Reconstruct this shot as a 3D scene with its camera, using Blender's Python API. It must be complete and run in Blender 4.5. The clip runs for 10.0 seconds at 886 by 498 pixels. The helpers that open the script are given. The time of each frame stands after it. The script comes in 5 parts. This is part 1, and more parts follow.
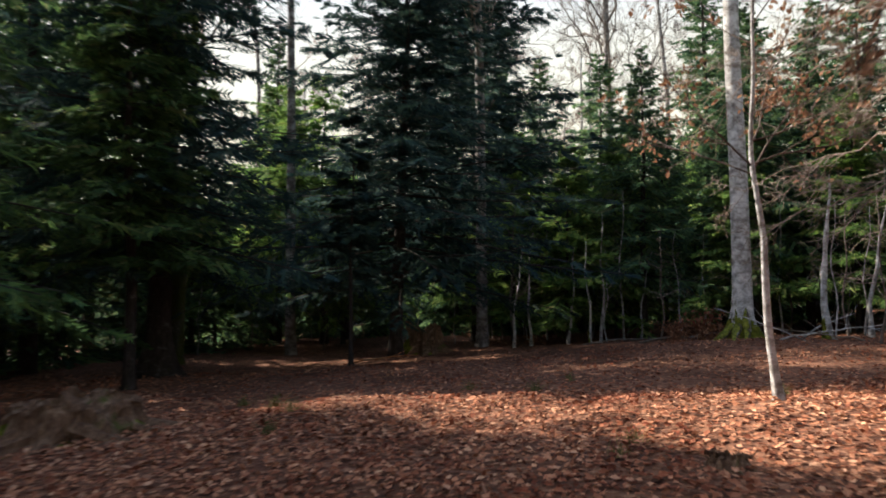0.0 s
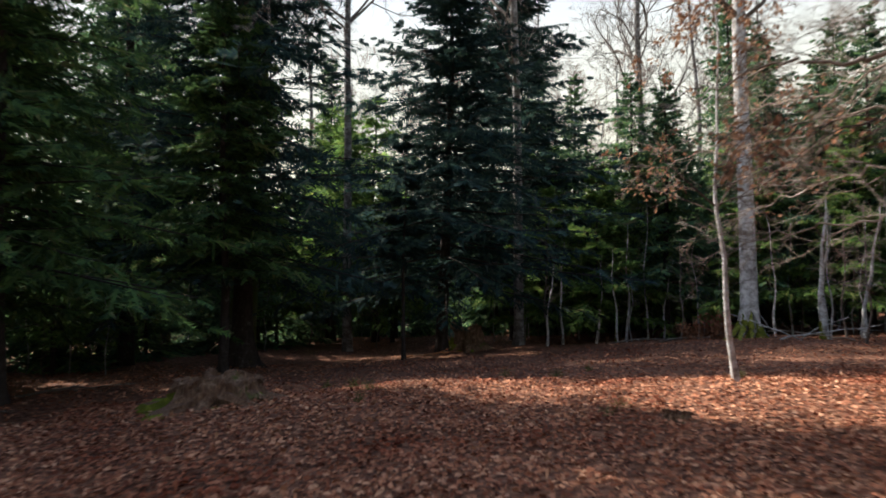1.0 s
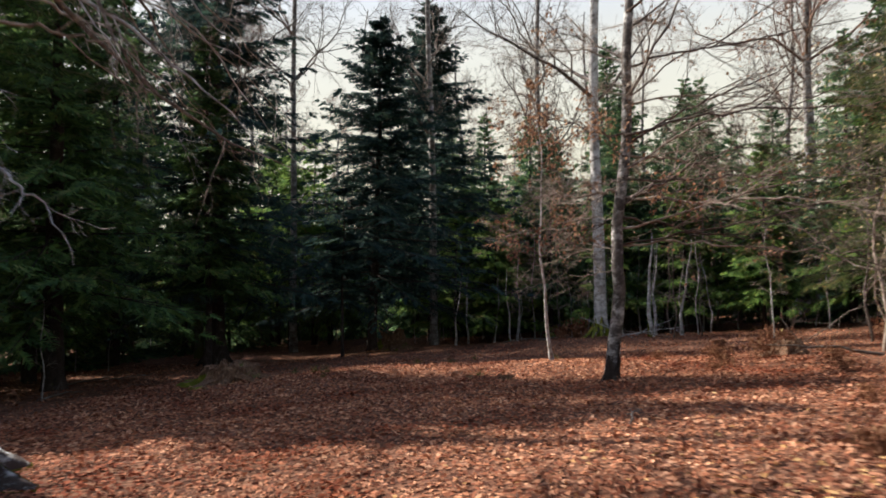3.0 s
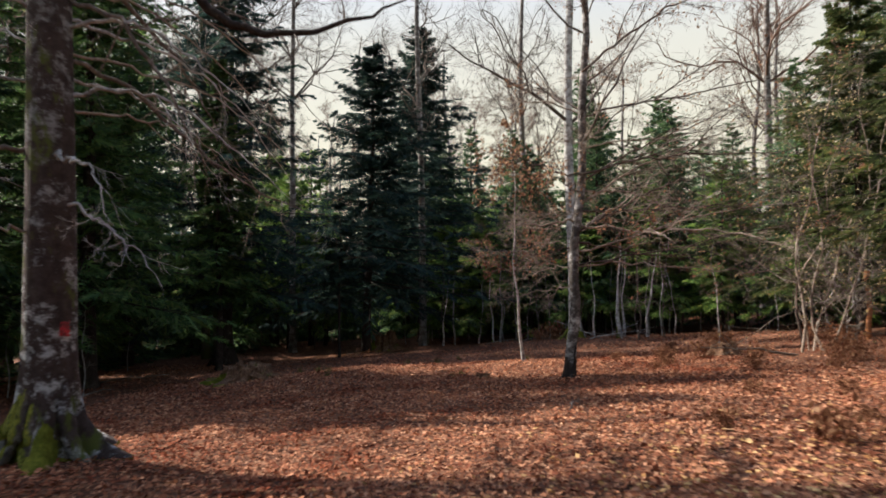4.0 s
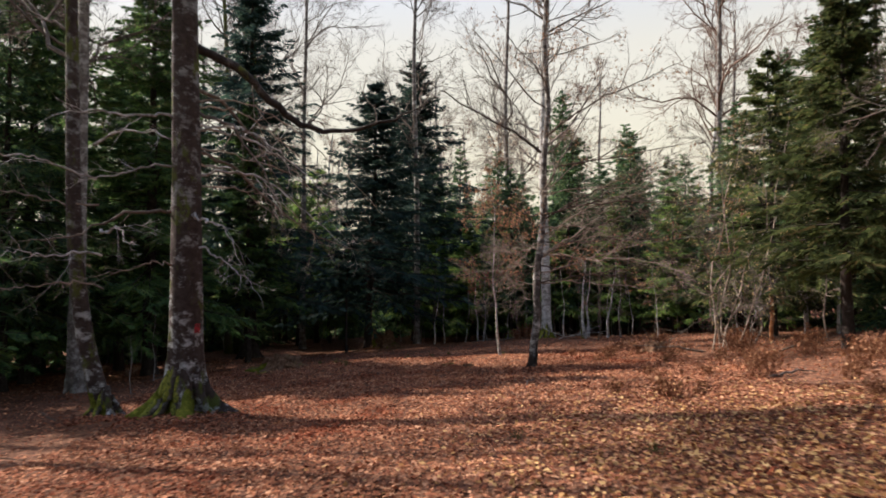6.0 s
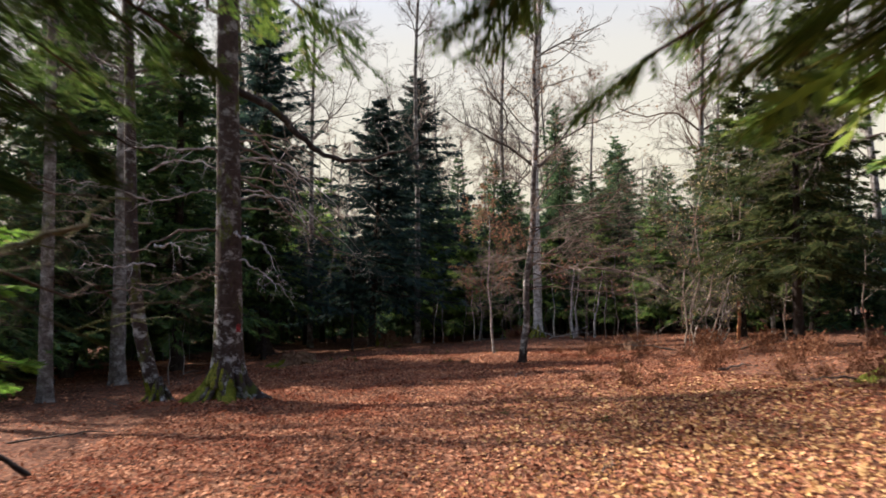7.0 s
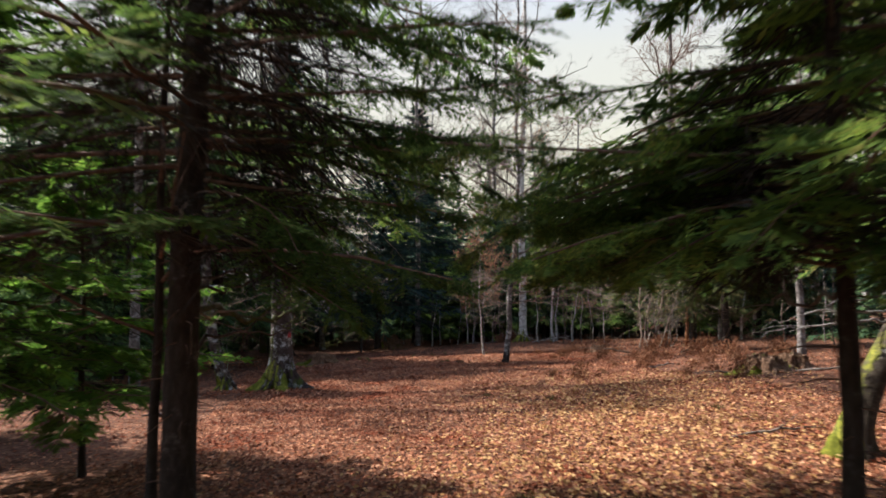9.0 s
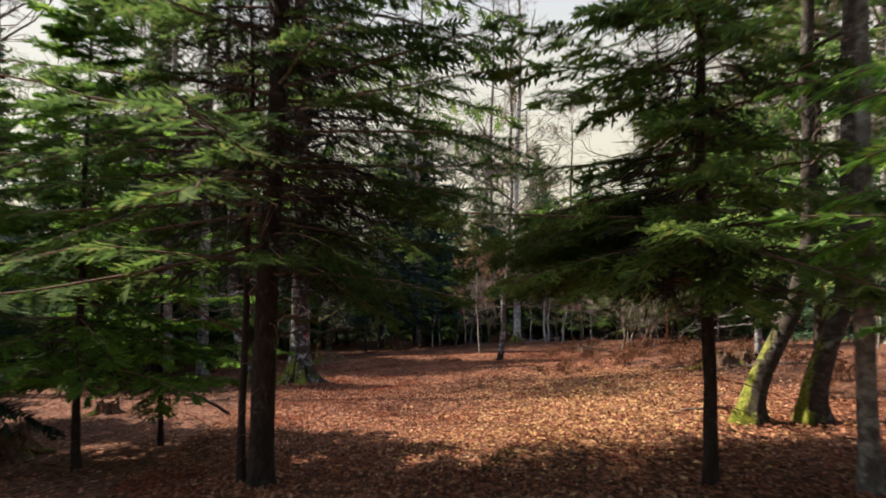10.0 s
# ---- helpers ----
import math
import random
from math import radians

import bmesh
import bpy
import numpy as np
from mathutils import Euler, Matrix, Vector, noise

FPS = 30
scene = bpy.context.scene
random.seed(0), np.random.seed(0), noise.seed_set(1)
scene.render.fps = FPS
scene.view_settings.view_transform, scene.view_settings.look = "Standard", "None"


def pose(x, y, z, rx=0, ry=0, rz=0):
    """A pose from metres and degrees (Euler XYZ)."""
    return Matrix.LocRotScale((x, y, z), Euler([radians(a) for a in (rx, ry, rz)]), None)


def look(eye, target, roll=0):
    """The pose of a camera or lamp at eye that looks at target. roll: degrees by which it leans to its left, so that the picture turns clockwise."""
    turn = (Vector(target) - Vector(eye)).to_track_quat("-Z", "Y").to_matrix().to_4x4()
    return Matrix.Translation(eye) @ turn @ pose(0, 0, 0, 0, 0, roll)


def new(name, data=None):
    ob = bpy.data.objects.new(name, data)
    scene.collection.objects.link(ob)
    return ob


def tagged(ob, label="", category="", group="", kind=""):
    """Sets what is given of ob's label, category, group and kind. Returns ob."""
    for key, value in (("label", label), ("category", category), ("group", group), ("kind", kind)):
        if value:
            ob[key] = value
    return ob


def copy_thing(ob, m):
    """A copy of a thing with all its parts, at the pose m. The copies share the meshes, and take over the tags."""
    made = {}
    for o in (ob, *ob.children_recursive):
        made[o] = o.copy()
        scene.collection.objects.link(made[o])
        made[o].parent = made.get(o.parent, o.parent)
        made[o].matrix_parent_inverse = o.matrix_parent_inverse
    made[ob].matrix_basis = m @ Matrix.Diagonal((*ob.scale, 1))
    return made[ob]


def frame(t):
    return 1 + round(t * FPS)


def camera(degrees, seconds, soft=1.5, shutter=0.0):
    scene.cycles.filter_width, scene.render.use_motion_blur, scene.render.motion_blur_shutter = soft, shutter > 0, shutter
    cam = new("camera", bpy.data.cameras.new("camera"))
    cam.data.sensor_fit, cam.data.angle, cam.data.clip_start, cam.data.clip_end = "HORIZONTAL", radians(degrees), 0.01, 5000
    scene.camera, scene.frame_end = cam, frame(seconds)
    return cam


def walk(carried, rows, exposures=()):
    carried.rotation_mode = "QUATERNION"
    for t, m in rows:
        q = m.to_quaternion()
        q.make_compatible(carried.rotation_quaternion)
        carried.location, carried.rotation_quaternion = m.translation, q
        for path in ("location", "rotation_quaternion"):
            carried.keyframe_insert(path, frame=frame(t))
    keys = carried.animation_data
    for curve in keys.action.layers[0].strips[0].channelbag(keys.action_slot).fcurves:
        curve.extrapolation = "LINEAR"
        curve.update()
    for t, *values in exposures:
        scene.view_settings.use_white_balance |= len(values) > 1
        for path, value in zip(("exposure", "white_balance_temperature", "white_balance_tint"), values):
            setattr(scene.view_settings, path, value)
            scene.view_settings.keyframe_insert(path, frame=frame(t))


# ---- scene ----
cam = camera(61.9, 10.0, soft=1.75, shutter=0.65)
PATH = [
    (0, (-0.136, 0.064, 1.417), (-0.127, 2.063, 1.487), -0.3),
    (0.5, (-0.177, -0.967, 1.491), (-0.241, 1.031, 1.562), -0.2),
    (1, (-0.164, -2.131, 1.543), (-0.263, -0.135, 1.616), -0.2),
    (1.5, (-0.078, -3.452, 1.524), (-0.16, -1.455, 1.603), -0.4),
    (2, (-0.039, -4.806, 1.511), (0.008, -2.808, 1.589), -0.4),
    (2.5, (-0.046, -6.126, 1.715), (0.047, -4.13, 1.788), -0.5),
    (2.7, (-0.018, -6.612, 1.781), (0.077, -4.616, 1.865), -0.5),
    (3.8, (-0.027, -9.013, 2.138), (0.093, -7.018, 2.215), -0.6),
    (4, (-0.061, -9.454, 2.166), (0.065, -7.459, 2.244), -0.6),
    (4.5, (-0.137, -10.517, 2.252), (-0.002, -8.523, 2.329), -0.4),
    (5, (-0.254, -11.541, 2.346), (-0.11, -9.548, 2.422), -0.3),
    (5.5, (-0.37, -12.596, 2.415), (-0.218, -10.603, 2.492), -0.2),
    (7, (-0.783, -15.91, 2.639), (-0.616, -13.918, 2.717), 0.1),
    (7.5, (-0.904, -17.036, 2.729), (-0.734, -15.045, 2.809), 0.1),
    (8, (-1.058, -18.161, 2.826), (-0.882, -16.171, 2.908), 0.3),
    (8.5, (-1.17, -19.306, 2.961), (-0.992, -17.316, 3.044), 0.2),
    (9, (-1.319, -20.529, 3.094), (-1.138, -18.539, 3.177), 0.3),
    (9.5, (-1.425, -21.738, 3.178), (-1.245, -19.748, 3.264), 0.3),
    (10, (-1.614, -22.929, 3.23), (-1.428, -20.94, 3.318), 0.4),
]
walk(cam, [(t, look(eye, target, roll)) for t, eye, target, roll in PATH],
     exposures=[(0.0, 1.82, 5450, 9), (1.5, 1.68, 5250, 9), (2.5, 1.54, 5350, 10), (5.5, 1.44, 5550, 12), (7.0, 1.45, 5500, 15), (8.0, 1.50, 5250, 14), (9.0, 1.47, 5300, 11), (10.0, 1.41, 5550, 11)])

# ---- daylight: a low sun from ahead and to the west, thin bright haze ----
SUN_AZ, SUN_EL = math.atan2(0.50, -0.865), radians(40)
sun_to = Vector((math.cos(SUN_AZ) * math.cos(SUN_EL), math.sin(SUN_AZ) * math.cos(SUN_EL), math.sin(SUN_EL)))
sun = new("sun", bpy.data.lights.new("sun", "SUN"))
sun.data.energy, sun.data.angle, sun.data.color = 5.0, radians(0.6), (1.0, 0.82, 0.62)
sun.matrix_world = look(sun_to * 60, (0, 0, 0))
world = bpy.data.worlds.new("world")
scene.world = world
world.use_nodes = True
wn, wl = world.node_tree.nodes, world.node_tree.links
sky = wn.new("ShaderNodeTexSky")
sky.sky_type, sky.sun_disc = "NISHITA", False
sky.sun_elevation, sky.sun_rotation = SUN_EL, math.pi / 2 - SUN_AZ
sky.dust_density, sky.air_density = 4.0, 1.0
haze = wn.new("ShaderNodeMix")
haze.data_type = "RGBA"
# bright haze low down, thinning to blue overhead
high = wn.new("ShaderNodeSeparateXYZ")
thin_out = wn.new("ShaderNodeMapRange")
for socket, value in (("From Min", 0.3), ("From Max", 0.68), ("To Min", 0.92), ("To Max", 0.08)):
    thin_out.inputs[socket].default_value = value
wl.new(wn.new("ShaderNodeTexCoord").outputs["Generated"], high.inputs[0])
wl.new(high.outputs[2], thin_out.inputs[0])
wl.new(thin_out.outputs[0], haze.inputs[0])
# cream over the far woods, cooler white above
veil = wn.new("ShaderNodeValToRGB")
veil.color_ramp.elements[0].position, veil.color_ramp.elements[0].color = 0.16, (5.9, 5.0, 3.1, 1)
veil.color_ramp.elements[1].position, veil.color_ramp.elements[1].color = 0.42, (5.3, 4.8, 3.85, 1)
wl.new(high.outputs[2], veil.inputs[0])
wl.new(veil.outputs[0], haze.inputs[7])
strong = wn.new("ShaderNodeVectorMath")
strong.operation = "SCALE"
strong.inputs["Scale"].default_value = 1.4
wl.new(sky.outputs[0], strong.inputs[0])
wl.new(strong.outputs[0], haze.inputs[6])
wl.new(haze.outputs[2], wn["Background"].inputs[0])
wn["Background"].inputs[1].default_value = 0.064


# ---- materials ----
def shader(name, rough=0.9, spec=0.2):
    m = bpy.data.materials.new(name)
    m.use_nodes = True
    b = m.node_tree.nodes["Principled BSDF"]
    b.inputs["Roughness"].default_value = rough
    b.inputs["Specular IOR Level"].default_value = spec
    return m, m.node_tree.nodes, m.node_tree.links, b


def ramp(n, stops):
    r = n.new("ShaderNodeValToRGB")
    while len(r.color_ramp.elements) < len(stops):
        r.color_ramp.elements.new(0.5)
    for e, (p, c) in zip(r.color_ramp.elements, stops):
        e.position, e.color = p, (*c, 1)
    return r


def noise_tex(n, l, scale, detail=4, vec=None, rough=0.6):
    t = n.new("ShaderNodeTexNoise")
    t.inputs["Scale"].default_value, t.inputs["Detail"].default_value = scale, detail
    t.inputs["Roughness"].default_value = rough
    if vec:
        l.new(vec, t.inputs["Vector"])
    return t


def mix(n, l, fac, a, b):
    m = n.new("ShaderNodeMix")
    m.data_type = "RGBA"
    for s, v in ((0, fac), (6, a), (7, b)):
        if hasattr(v, "links"):
            l.new(v, m.inputs[s])
        else:
            m.inputs[s].default_value = v if s == 0 else (*v, 1)
    return m.outputs[2]


def bump(n, l, b, height, strength, dist):
    k = n.new("ShaderNodeBump")
    k.inputs["Strength"].default_value, k.inputs["Distance"].default_value = strength, dist
    l.new(height, k.inputs["Height"])
    l.new(k.outputs[0], b.inputs["Normal"])


def scaled(n, l, sx, sy, sz):
    c = n.new("ShaderNodeTexCoord")
    m = n.new("ShaderNodeMapping")
    m.inputs["Scale"].default_value = (sx, sy, sz)
    l.new(c.outputs["Object"], m.inputs[0])
    return m.outputs[0]


def bark(name, dark, mid, pale, lichen, amount, across=1.0, along=4.0, moss=0.0, strength=0.5, crust=None, facing=None, rag=2.4):
    """Bark with fine streaks, blotches, pale lichen patches (up to the height of a crust), and some moss."""
    m, n, l, b = shader(name, 0.92, 0.15)
    v = scaled(n, l, across, across, along)
    fine = noise_tex(n, l, 9, 8, v, 0.7)
    base = ramp(n, [(0.2, dark), (0.5, mid), (0.85, pale)] if crust else [(0.28, dark), (0.5, mid), (0.72, pale)])
    l.new(fine.outputs[0], base.inputs[0])
    blot = noise_tex(n, l, 3.2 if crust else 4.5, 8, scaled(n, l, 1, 1, 1.4) if crust else scaled(n, l, 1, 1, 1.3), 0.75)
    cut = ramp(n, [(0.58 - amount, (0, 0, 0)), ((0.68 if crust else 0.76) - amount, (1, 1, 1))])
    l.new(blot.outputs[0], cut.inputs[0])
    share = cut.outputs[0]
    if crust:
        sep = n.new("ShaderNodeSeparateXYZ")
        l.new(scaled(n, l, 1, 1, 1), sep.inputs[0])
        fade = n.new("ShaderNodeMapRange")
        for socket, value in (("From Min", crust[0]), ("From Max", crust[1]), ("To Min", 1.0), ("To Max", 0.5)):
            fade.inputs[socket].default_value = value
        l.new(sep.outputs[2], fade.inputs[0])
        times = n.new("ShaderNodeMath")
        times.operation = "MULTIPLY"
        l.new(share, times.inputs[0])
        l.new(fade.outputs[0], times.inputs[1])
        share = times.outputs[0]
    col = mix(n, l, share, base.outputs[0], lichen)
    if moss:
        green = noise_tex(n, l, 3.1, 5, scaled(n, l, 1, 1, 0.5), 0.7)
        cut2 = ramp(n, [(0.66 - moss, (0, 0, 0)), (0.74 - moss, (1, 1, 1))])
        l.new(green.outputs[0], cut2.inputs[0])
        col = mix(n, l, cut2.outputs[0], col, (0.075, 0.085, 0.018))
    if facing:
        # moss on the side that lies towards the sky and the weather, thinning out upwards
        dot = n.new("ShaderNodeVectorMath")
        dot.operation = "DOT_PRODUCT"
        dot.inputs[1].default_value = facing[:3]
        l.new(n.new("ShaderNodeNewGeometry").outputs["Normal"], dot.inputs[0])
        ragged = noise_tex(n, l, 6, 6, scaled(n, l, 1, 1, 1), 0.75)
        add = n.new("ShaderNodeMath")
        add.operation = "MULTIPLY_ADD"
        add.inputs[1].default_value = rag
        l.new(ragged.outputs[0], add.inputs[0])
        l.new(dot.outputs["Value"], add.inputs[2])
        rise = n.new("ShaderNodeSeparateXYZ")
        l.new(scaled(n, l, 1, 1, 1), rise.inputs[0])
        fall = n.new("ShaderNodeMath")
        fall.operation = "MULTIPLY_ADD"
        fall.inputs[1].default_value = -0.9 / facing[3]
        l.new(rise.outputs[2], fall.inputs[0])
        l.new(add.outputs[0], fall.inputs[2])
        cut3 = ramp(n, [(0.5, (0, 0, 0)), (0.58, (1, 1, 1))])
        half = n.new("ShaderNodeMath")
        half.operation = "MULTIPLY"
        half.inputs[1].default_value = 0.36
        l.new(fall.outputs[0], half.inputs[0])
        l.new(half.outputs[0], cut3.inputs[0])
        tone = ramp(n, [(0.35, (0.05, 0.06, 0.010)), (0.65, (0.24, 0.24, 0.03))])
        l.new(noise_tex(n, l, 22, 5, scaled(n, l, 1, 1, 1)).outputs[0], tone.inputs[0])
        col = mix(n, l, cut3.outputs[0], col, tone.outputs[0])
    l.new(col, b.inputs["Base Color"])
    bump(n, l, b, fine.outputs[0], strength, 0.02)
    return m


def leafy(name, stops, glow, rough=0.6, patches=None):
    """Thin leaves: a colour of its own for each, some light coming through."""
    m, n, l, b = shader(name, rough + 0.2, 0.06)
    g = n.new("ShaderNodeNewGeometry")
    r = ramp(n, stops)
    l.new(g.outputs["Random Per Island"], r.inputs[0])
    o = n.new("ShaderNodeObjectInfo")
    h = n.new("ShaderNodeHueSaturation")
    k = n.new("ShaderNodeMapRange")
    k.inputs["To Min"].default_value, k.inputs["To Max"].default_value = 0.8, 1.2
    l.new(o.outputs["Random"], k.inputs[0])
    l.new(k.outputs[0], h.inputs["Value"])
    l.new(r.outputs[0], h.inputs["Color"])
    col = h.outputs[0]
    if patches:
        # slow noise in the tone: mottled litter, and patchy light put into the needles
        drift = noise_tex(n, l, patches[2], 5, scaled(n, l, 1, 1, 1), 0.65)
        tone = ramp(n, [(0.36, patches[0]), (0.50, (1, 1, 1)), (0.66, patches[1])])
        l.new(drift.outputs[0], tone.inputs[0])
        mul = n.new("ShaderNodeMix")
        mul.data_type, mul.blend_type = "RGBA", "MULTIPLY"
        mul.inputs[0].default_value = 1
        l.new(col, mul.inputs[6])
        l.new(tone.outputs[0], mul.inputs[7])
        col = mul.outputs[2]
    l.new(col, b.inputs["Base Color"])
    t = n.new("ShaderNodeBsdfTranslucent")
    l.new(col, t.inputs[0])
    s = n.new("ShaderNodeMixShader")
    s.inputs[0].default_value = glow
    l.new(b.outputs[0], s.inputs[1])
    l.new(t.outputs[0], s.inputs[2])
    l.new(s.outputs[0], n["Material Output"].inputs[0])
    return m


M_BEECH = bark("beech_bark", (0.045, 0.038, 0.032), (0.125, 0.108, 0.094), (0.23, 0.205, 0.18), (0.42, 0.41, 0.38), 0.10, 1.0, 0.6)
M_MOTTLE = bark("mottled_beech_bark", (0.022, 0.018, 0.015), (0.075, 0.064, 0.055), (0.19, 0.17, 0.147), (0.54, 0.52, 0.48), 0.10, 1.0, 1.0)
M_PALE = bark("pale_bark", (0.07, 0.06, 0.05), (0.21, 0.19, 0.165), (0.34, 0.32, 0.285), (0.50, 0.48, 0.45), 0.13, 1.0, 1.2)
# beech bark lightened in colour to stand for sun on the stem
M_SUNBARK = bark("sunlit_beech_bark", (0.06, 0.05, 0.042), (0.22, 0.20, 0.172), (0.42, 0.395, 0.35), (0.64, 0.62, 0.57), 0.16, 1.0, 0.8)
M_TAN = bark("tan_twig_bark", (0.09, 0.068, 0.05), (0.20, 0.155, 0.115), (0.32, 0.26, 0.20), (0.42, 0.38, 0.32), 0.06)
# two beeches seen from their unlit side: that shade is darkened into the bark
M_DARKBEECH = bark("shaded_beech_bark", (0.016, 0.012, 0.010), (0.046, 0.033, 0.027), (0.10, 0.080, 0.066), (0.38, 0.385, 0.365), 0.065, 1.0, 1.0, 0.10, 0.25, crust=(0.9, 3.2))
M_IVY = bark("greenish_bark", (0.03, 0.028, 0.018), (0.09, 0.085, 0.05), (0.16, 0.14, 0.09), (0.30, 0.29, 0.25), 0.04, 1.0, 1.6, 0.22)
M_MOSSY = bark("mossy_bark", (0.016, 0.012, 0.009), (0.045, 0.036, 0.026), (0.10, 0.082, 0.062), (0.30, 0.29, 0.26), 0.03, 1.0, 1.6, facing=(-1.0, 0.0, 0.5, 2.2), rag=1.6)
M_ROOT = bark("mossy_root_bark", (0.03, 0.024, 0.018), (0.08, 0.066, 0.05), (0.16, 0.135, 0.105), (0.38, 0.37, 0.34), 0.06, 1.0, 1.2, facing=(-0.7, -0.35, 0.6, 3.0))
M_FIRBARK = bark("fir_bark", (0.016, 0.0125, 0.0105), (0.032, 0.0245, 0.020), (0.064, 0.050, 0.041), (0.16, 0.14, 0.12), 0.02, 1.6, 0.7, 0.03, 0.9)
M_TWIG = bark("twig_bark", (0.05, 0.04, 0.032), (0.105, 0.083, 0.065), (0.19, 0.155, 0.125), (0.36, 0.33, 0.28), 0.05)
M_BROWNTWIG = bark("brown_twig_bark", (0.03, 0.022, 0.017), (0.075, 0.054, 0.040), (0.14, 0.105, 0.078), (0.26, 0.22, 0.18), 0.03)
M_REDTWIG = bark("red_twig_bark", (0.06, 0.035, 0.025), (0.14, 0.085, 0.06), (0.24, 0.16, 0.11), (0.30, 0.24, 0.19), 0.02)
M_STUMP = bark("rotten_wood", (0.035, 0.019, 0.011), (0.12, 0.068, 0.038), (0.28, 0.175, 0.10), (0.32, 0.22, 0.14), 0.05, 4.0, 0.4, 0.04, 1.0)
M_ORANGE = bark("peeled_wood", (0.14, 0.06, 0.025), (0.30, 0.13, 0.05), (0.42, 0.22, 0.10), (0.35, 0.30, 0.24), 0.05)
# fir needles in darker and lighter copies: each stand's shade or sun is in the colour
M_SHADENEEDLE = leafy("fir_needles", [(0.0, (0.021, 0.038, 0.040)), (0.5, (0.031, 0.057, 0.049)), (0.85, (0.049, 0.082, 0.056)), (1.0, (0.077, 0.086, 0.070))], 0.34, patches=((0.6, 0.62, 0.66), (1.45, 1.4, 1.15), 1.3))
# far wood: colour raised to lift the deep shade under the trees
M_FAR = leafy("lifted_far_needles", [(0.0, (0.042, 0.077, 0.048)), (0.5, (0.069, 0.122, 0.058)), (0.85, (0.117, 0.186, 0.063)), (1.0, (0.170, 0.180, 0.088))], 0.4, patches=((0.6, 0.62, 0.66), (1.45, 1.4, 1.15), 1.3))
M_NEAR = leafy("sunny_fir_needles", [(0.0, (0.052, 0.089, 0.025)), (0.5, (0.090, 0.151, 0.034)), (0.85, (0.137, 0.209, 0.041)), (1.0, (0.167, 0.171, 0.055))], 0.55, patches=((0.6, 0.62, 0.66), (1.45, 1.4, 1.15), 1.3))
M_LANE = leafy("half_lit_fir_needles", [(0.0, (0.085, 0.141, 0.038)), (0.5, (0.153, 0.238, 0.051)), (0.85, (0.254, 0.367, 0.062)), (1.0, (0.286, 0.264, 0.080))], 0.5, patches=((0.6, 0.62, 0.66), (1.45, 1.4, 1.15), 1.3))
M_SUNYOUNG = leafy("sunlit_young_needles", [(0.0, (0.065, 0.128, 0.019)), (0.5, (0.110, 0.206, 0.026)), (0.9, (0.168, 0.285, 0.036)), (1.0, (0.176, 0.206, 0.051))], 0.55, patches=((0.6, 0.62, 0.66), (1.45, 1.4, 1.15), 1.3))
M_OLIVE = leafy("olive_fir_needles", [(0.0, (0.037, 0.051, 0.020)), (0.5, (0.065, 0.085, 0.029)), (0.85, (0.104, 0.121, 0.037)), (1.0, (0.161, 0.116, 0.053))], 0.45, patches=((0.6, 0.62, 0.66), (1.45, 1.4, 1.15), 1.3))
M_BROWNLEAF = leafy("withered_leaves", [(0.0, (0.15, 0.070, 0.038)), (0.5, (0.26, 0.138, 0.072)), (1.0, (0.38, 0.235, 0.135))], 0.35)
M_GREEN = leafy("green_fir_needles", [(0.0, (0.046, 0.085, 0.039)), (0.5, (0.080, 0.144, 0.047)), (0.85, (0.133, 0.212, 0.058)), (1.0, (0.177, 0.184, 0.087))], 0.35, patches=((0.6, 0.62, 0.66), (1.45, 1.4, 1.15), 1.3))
# the green needles again, brightened to stand for light on the wood's edge
M_LITGREEN = leafy("lit_green_needles", [(0.0, (0.071, 0.123, 0.043)), (0.5, (0.124, 0.209, 0.052)), (0.85, (0.206, 0.307, 0.064)), (1.0, (0.274, 0.267, 0.096))], 0.5, patches=((0.6, 0.62, 0.66), (1.45, 1.4, 1.15), 1.3))
M_YELLOWLEAF = leafy("yellowed_leaves", [(0.0, (0.35, 0.26, 0.10)), (1.0, (0.55, 0.46, 0.25))], 0.4)
M_LITTER = leafy("leaf_litter", [(0.0, (0.082, 0.029, 0.016)), (0.2, (0.175, 0.063, 0.033)), (0.5, (0.276, 0.115, 0.059)), (0.8, (0.376, 0.180, 0.098)), (1.0, (0.494, 0.282, 0.164))], 0.12, 0.7, ((0.68, 0.45, 0.38), (1.32, 1.32, 1.26), 0.55))
M_PALELEAF = leafy("pale_leaves", [(0.0, (0.209, 0.099, 0.036)), (0.4, (0.361, 0.202, 0.075)), (1.0, (0.570, 0.387, 0.172))], 0.12, 0.7)
M_BRACKEN = leafy("dead_bracken", [(0.0, (0.111, 0.044, 0.021)), (0.6, (0.204, 0.096, 0.049)), (1.0, (0.306, 0.184, 0.098))], 0.2)
M_GRASS = leafy("dull_grass", [(0.0, (0.06, 0.08, 0.02)), (0.6, (0.11, 0.12, 0.035)), (1.0, (0.24, 0.20, 0.09))], 0.3)


def plain_moss():
    m, n, l, b = shader("moss", 1.0, 0.05)
    t = noise_tex(n, l, 9, 8, scaled(n, l, 1, 1, 1), 0.75)
    r = ramp(n, [(0.3, (0.05, 0.06, 0.010)), (0.5, (0.115, 0.125, 0.016)), (0.74, (0.29, 0.28, 0.035))])
    l.new(t.outputs[0], r.inputs[0])
    l.new(r.outputs[0], b.inputs["Base Color"])
    f = noise_tex(n, l, 60, 4, scaled(n, l, 1, 1, 1))
    bump(n, l, b, f.outputs[0], 1.0, 0.02)
    return m


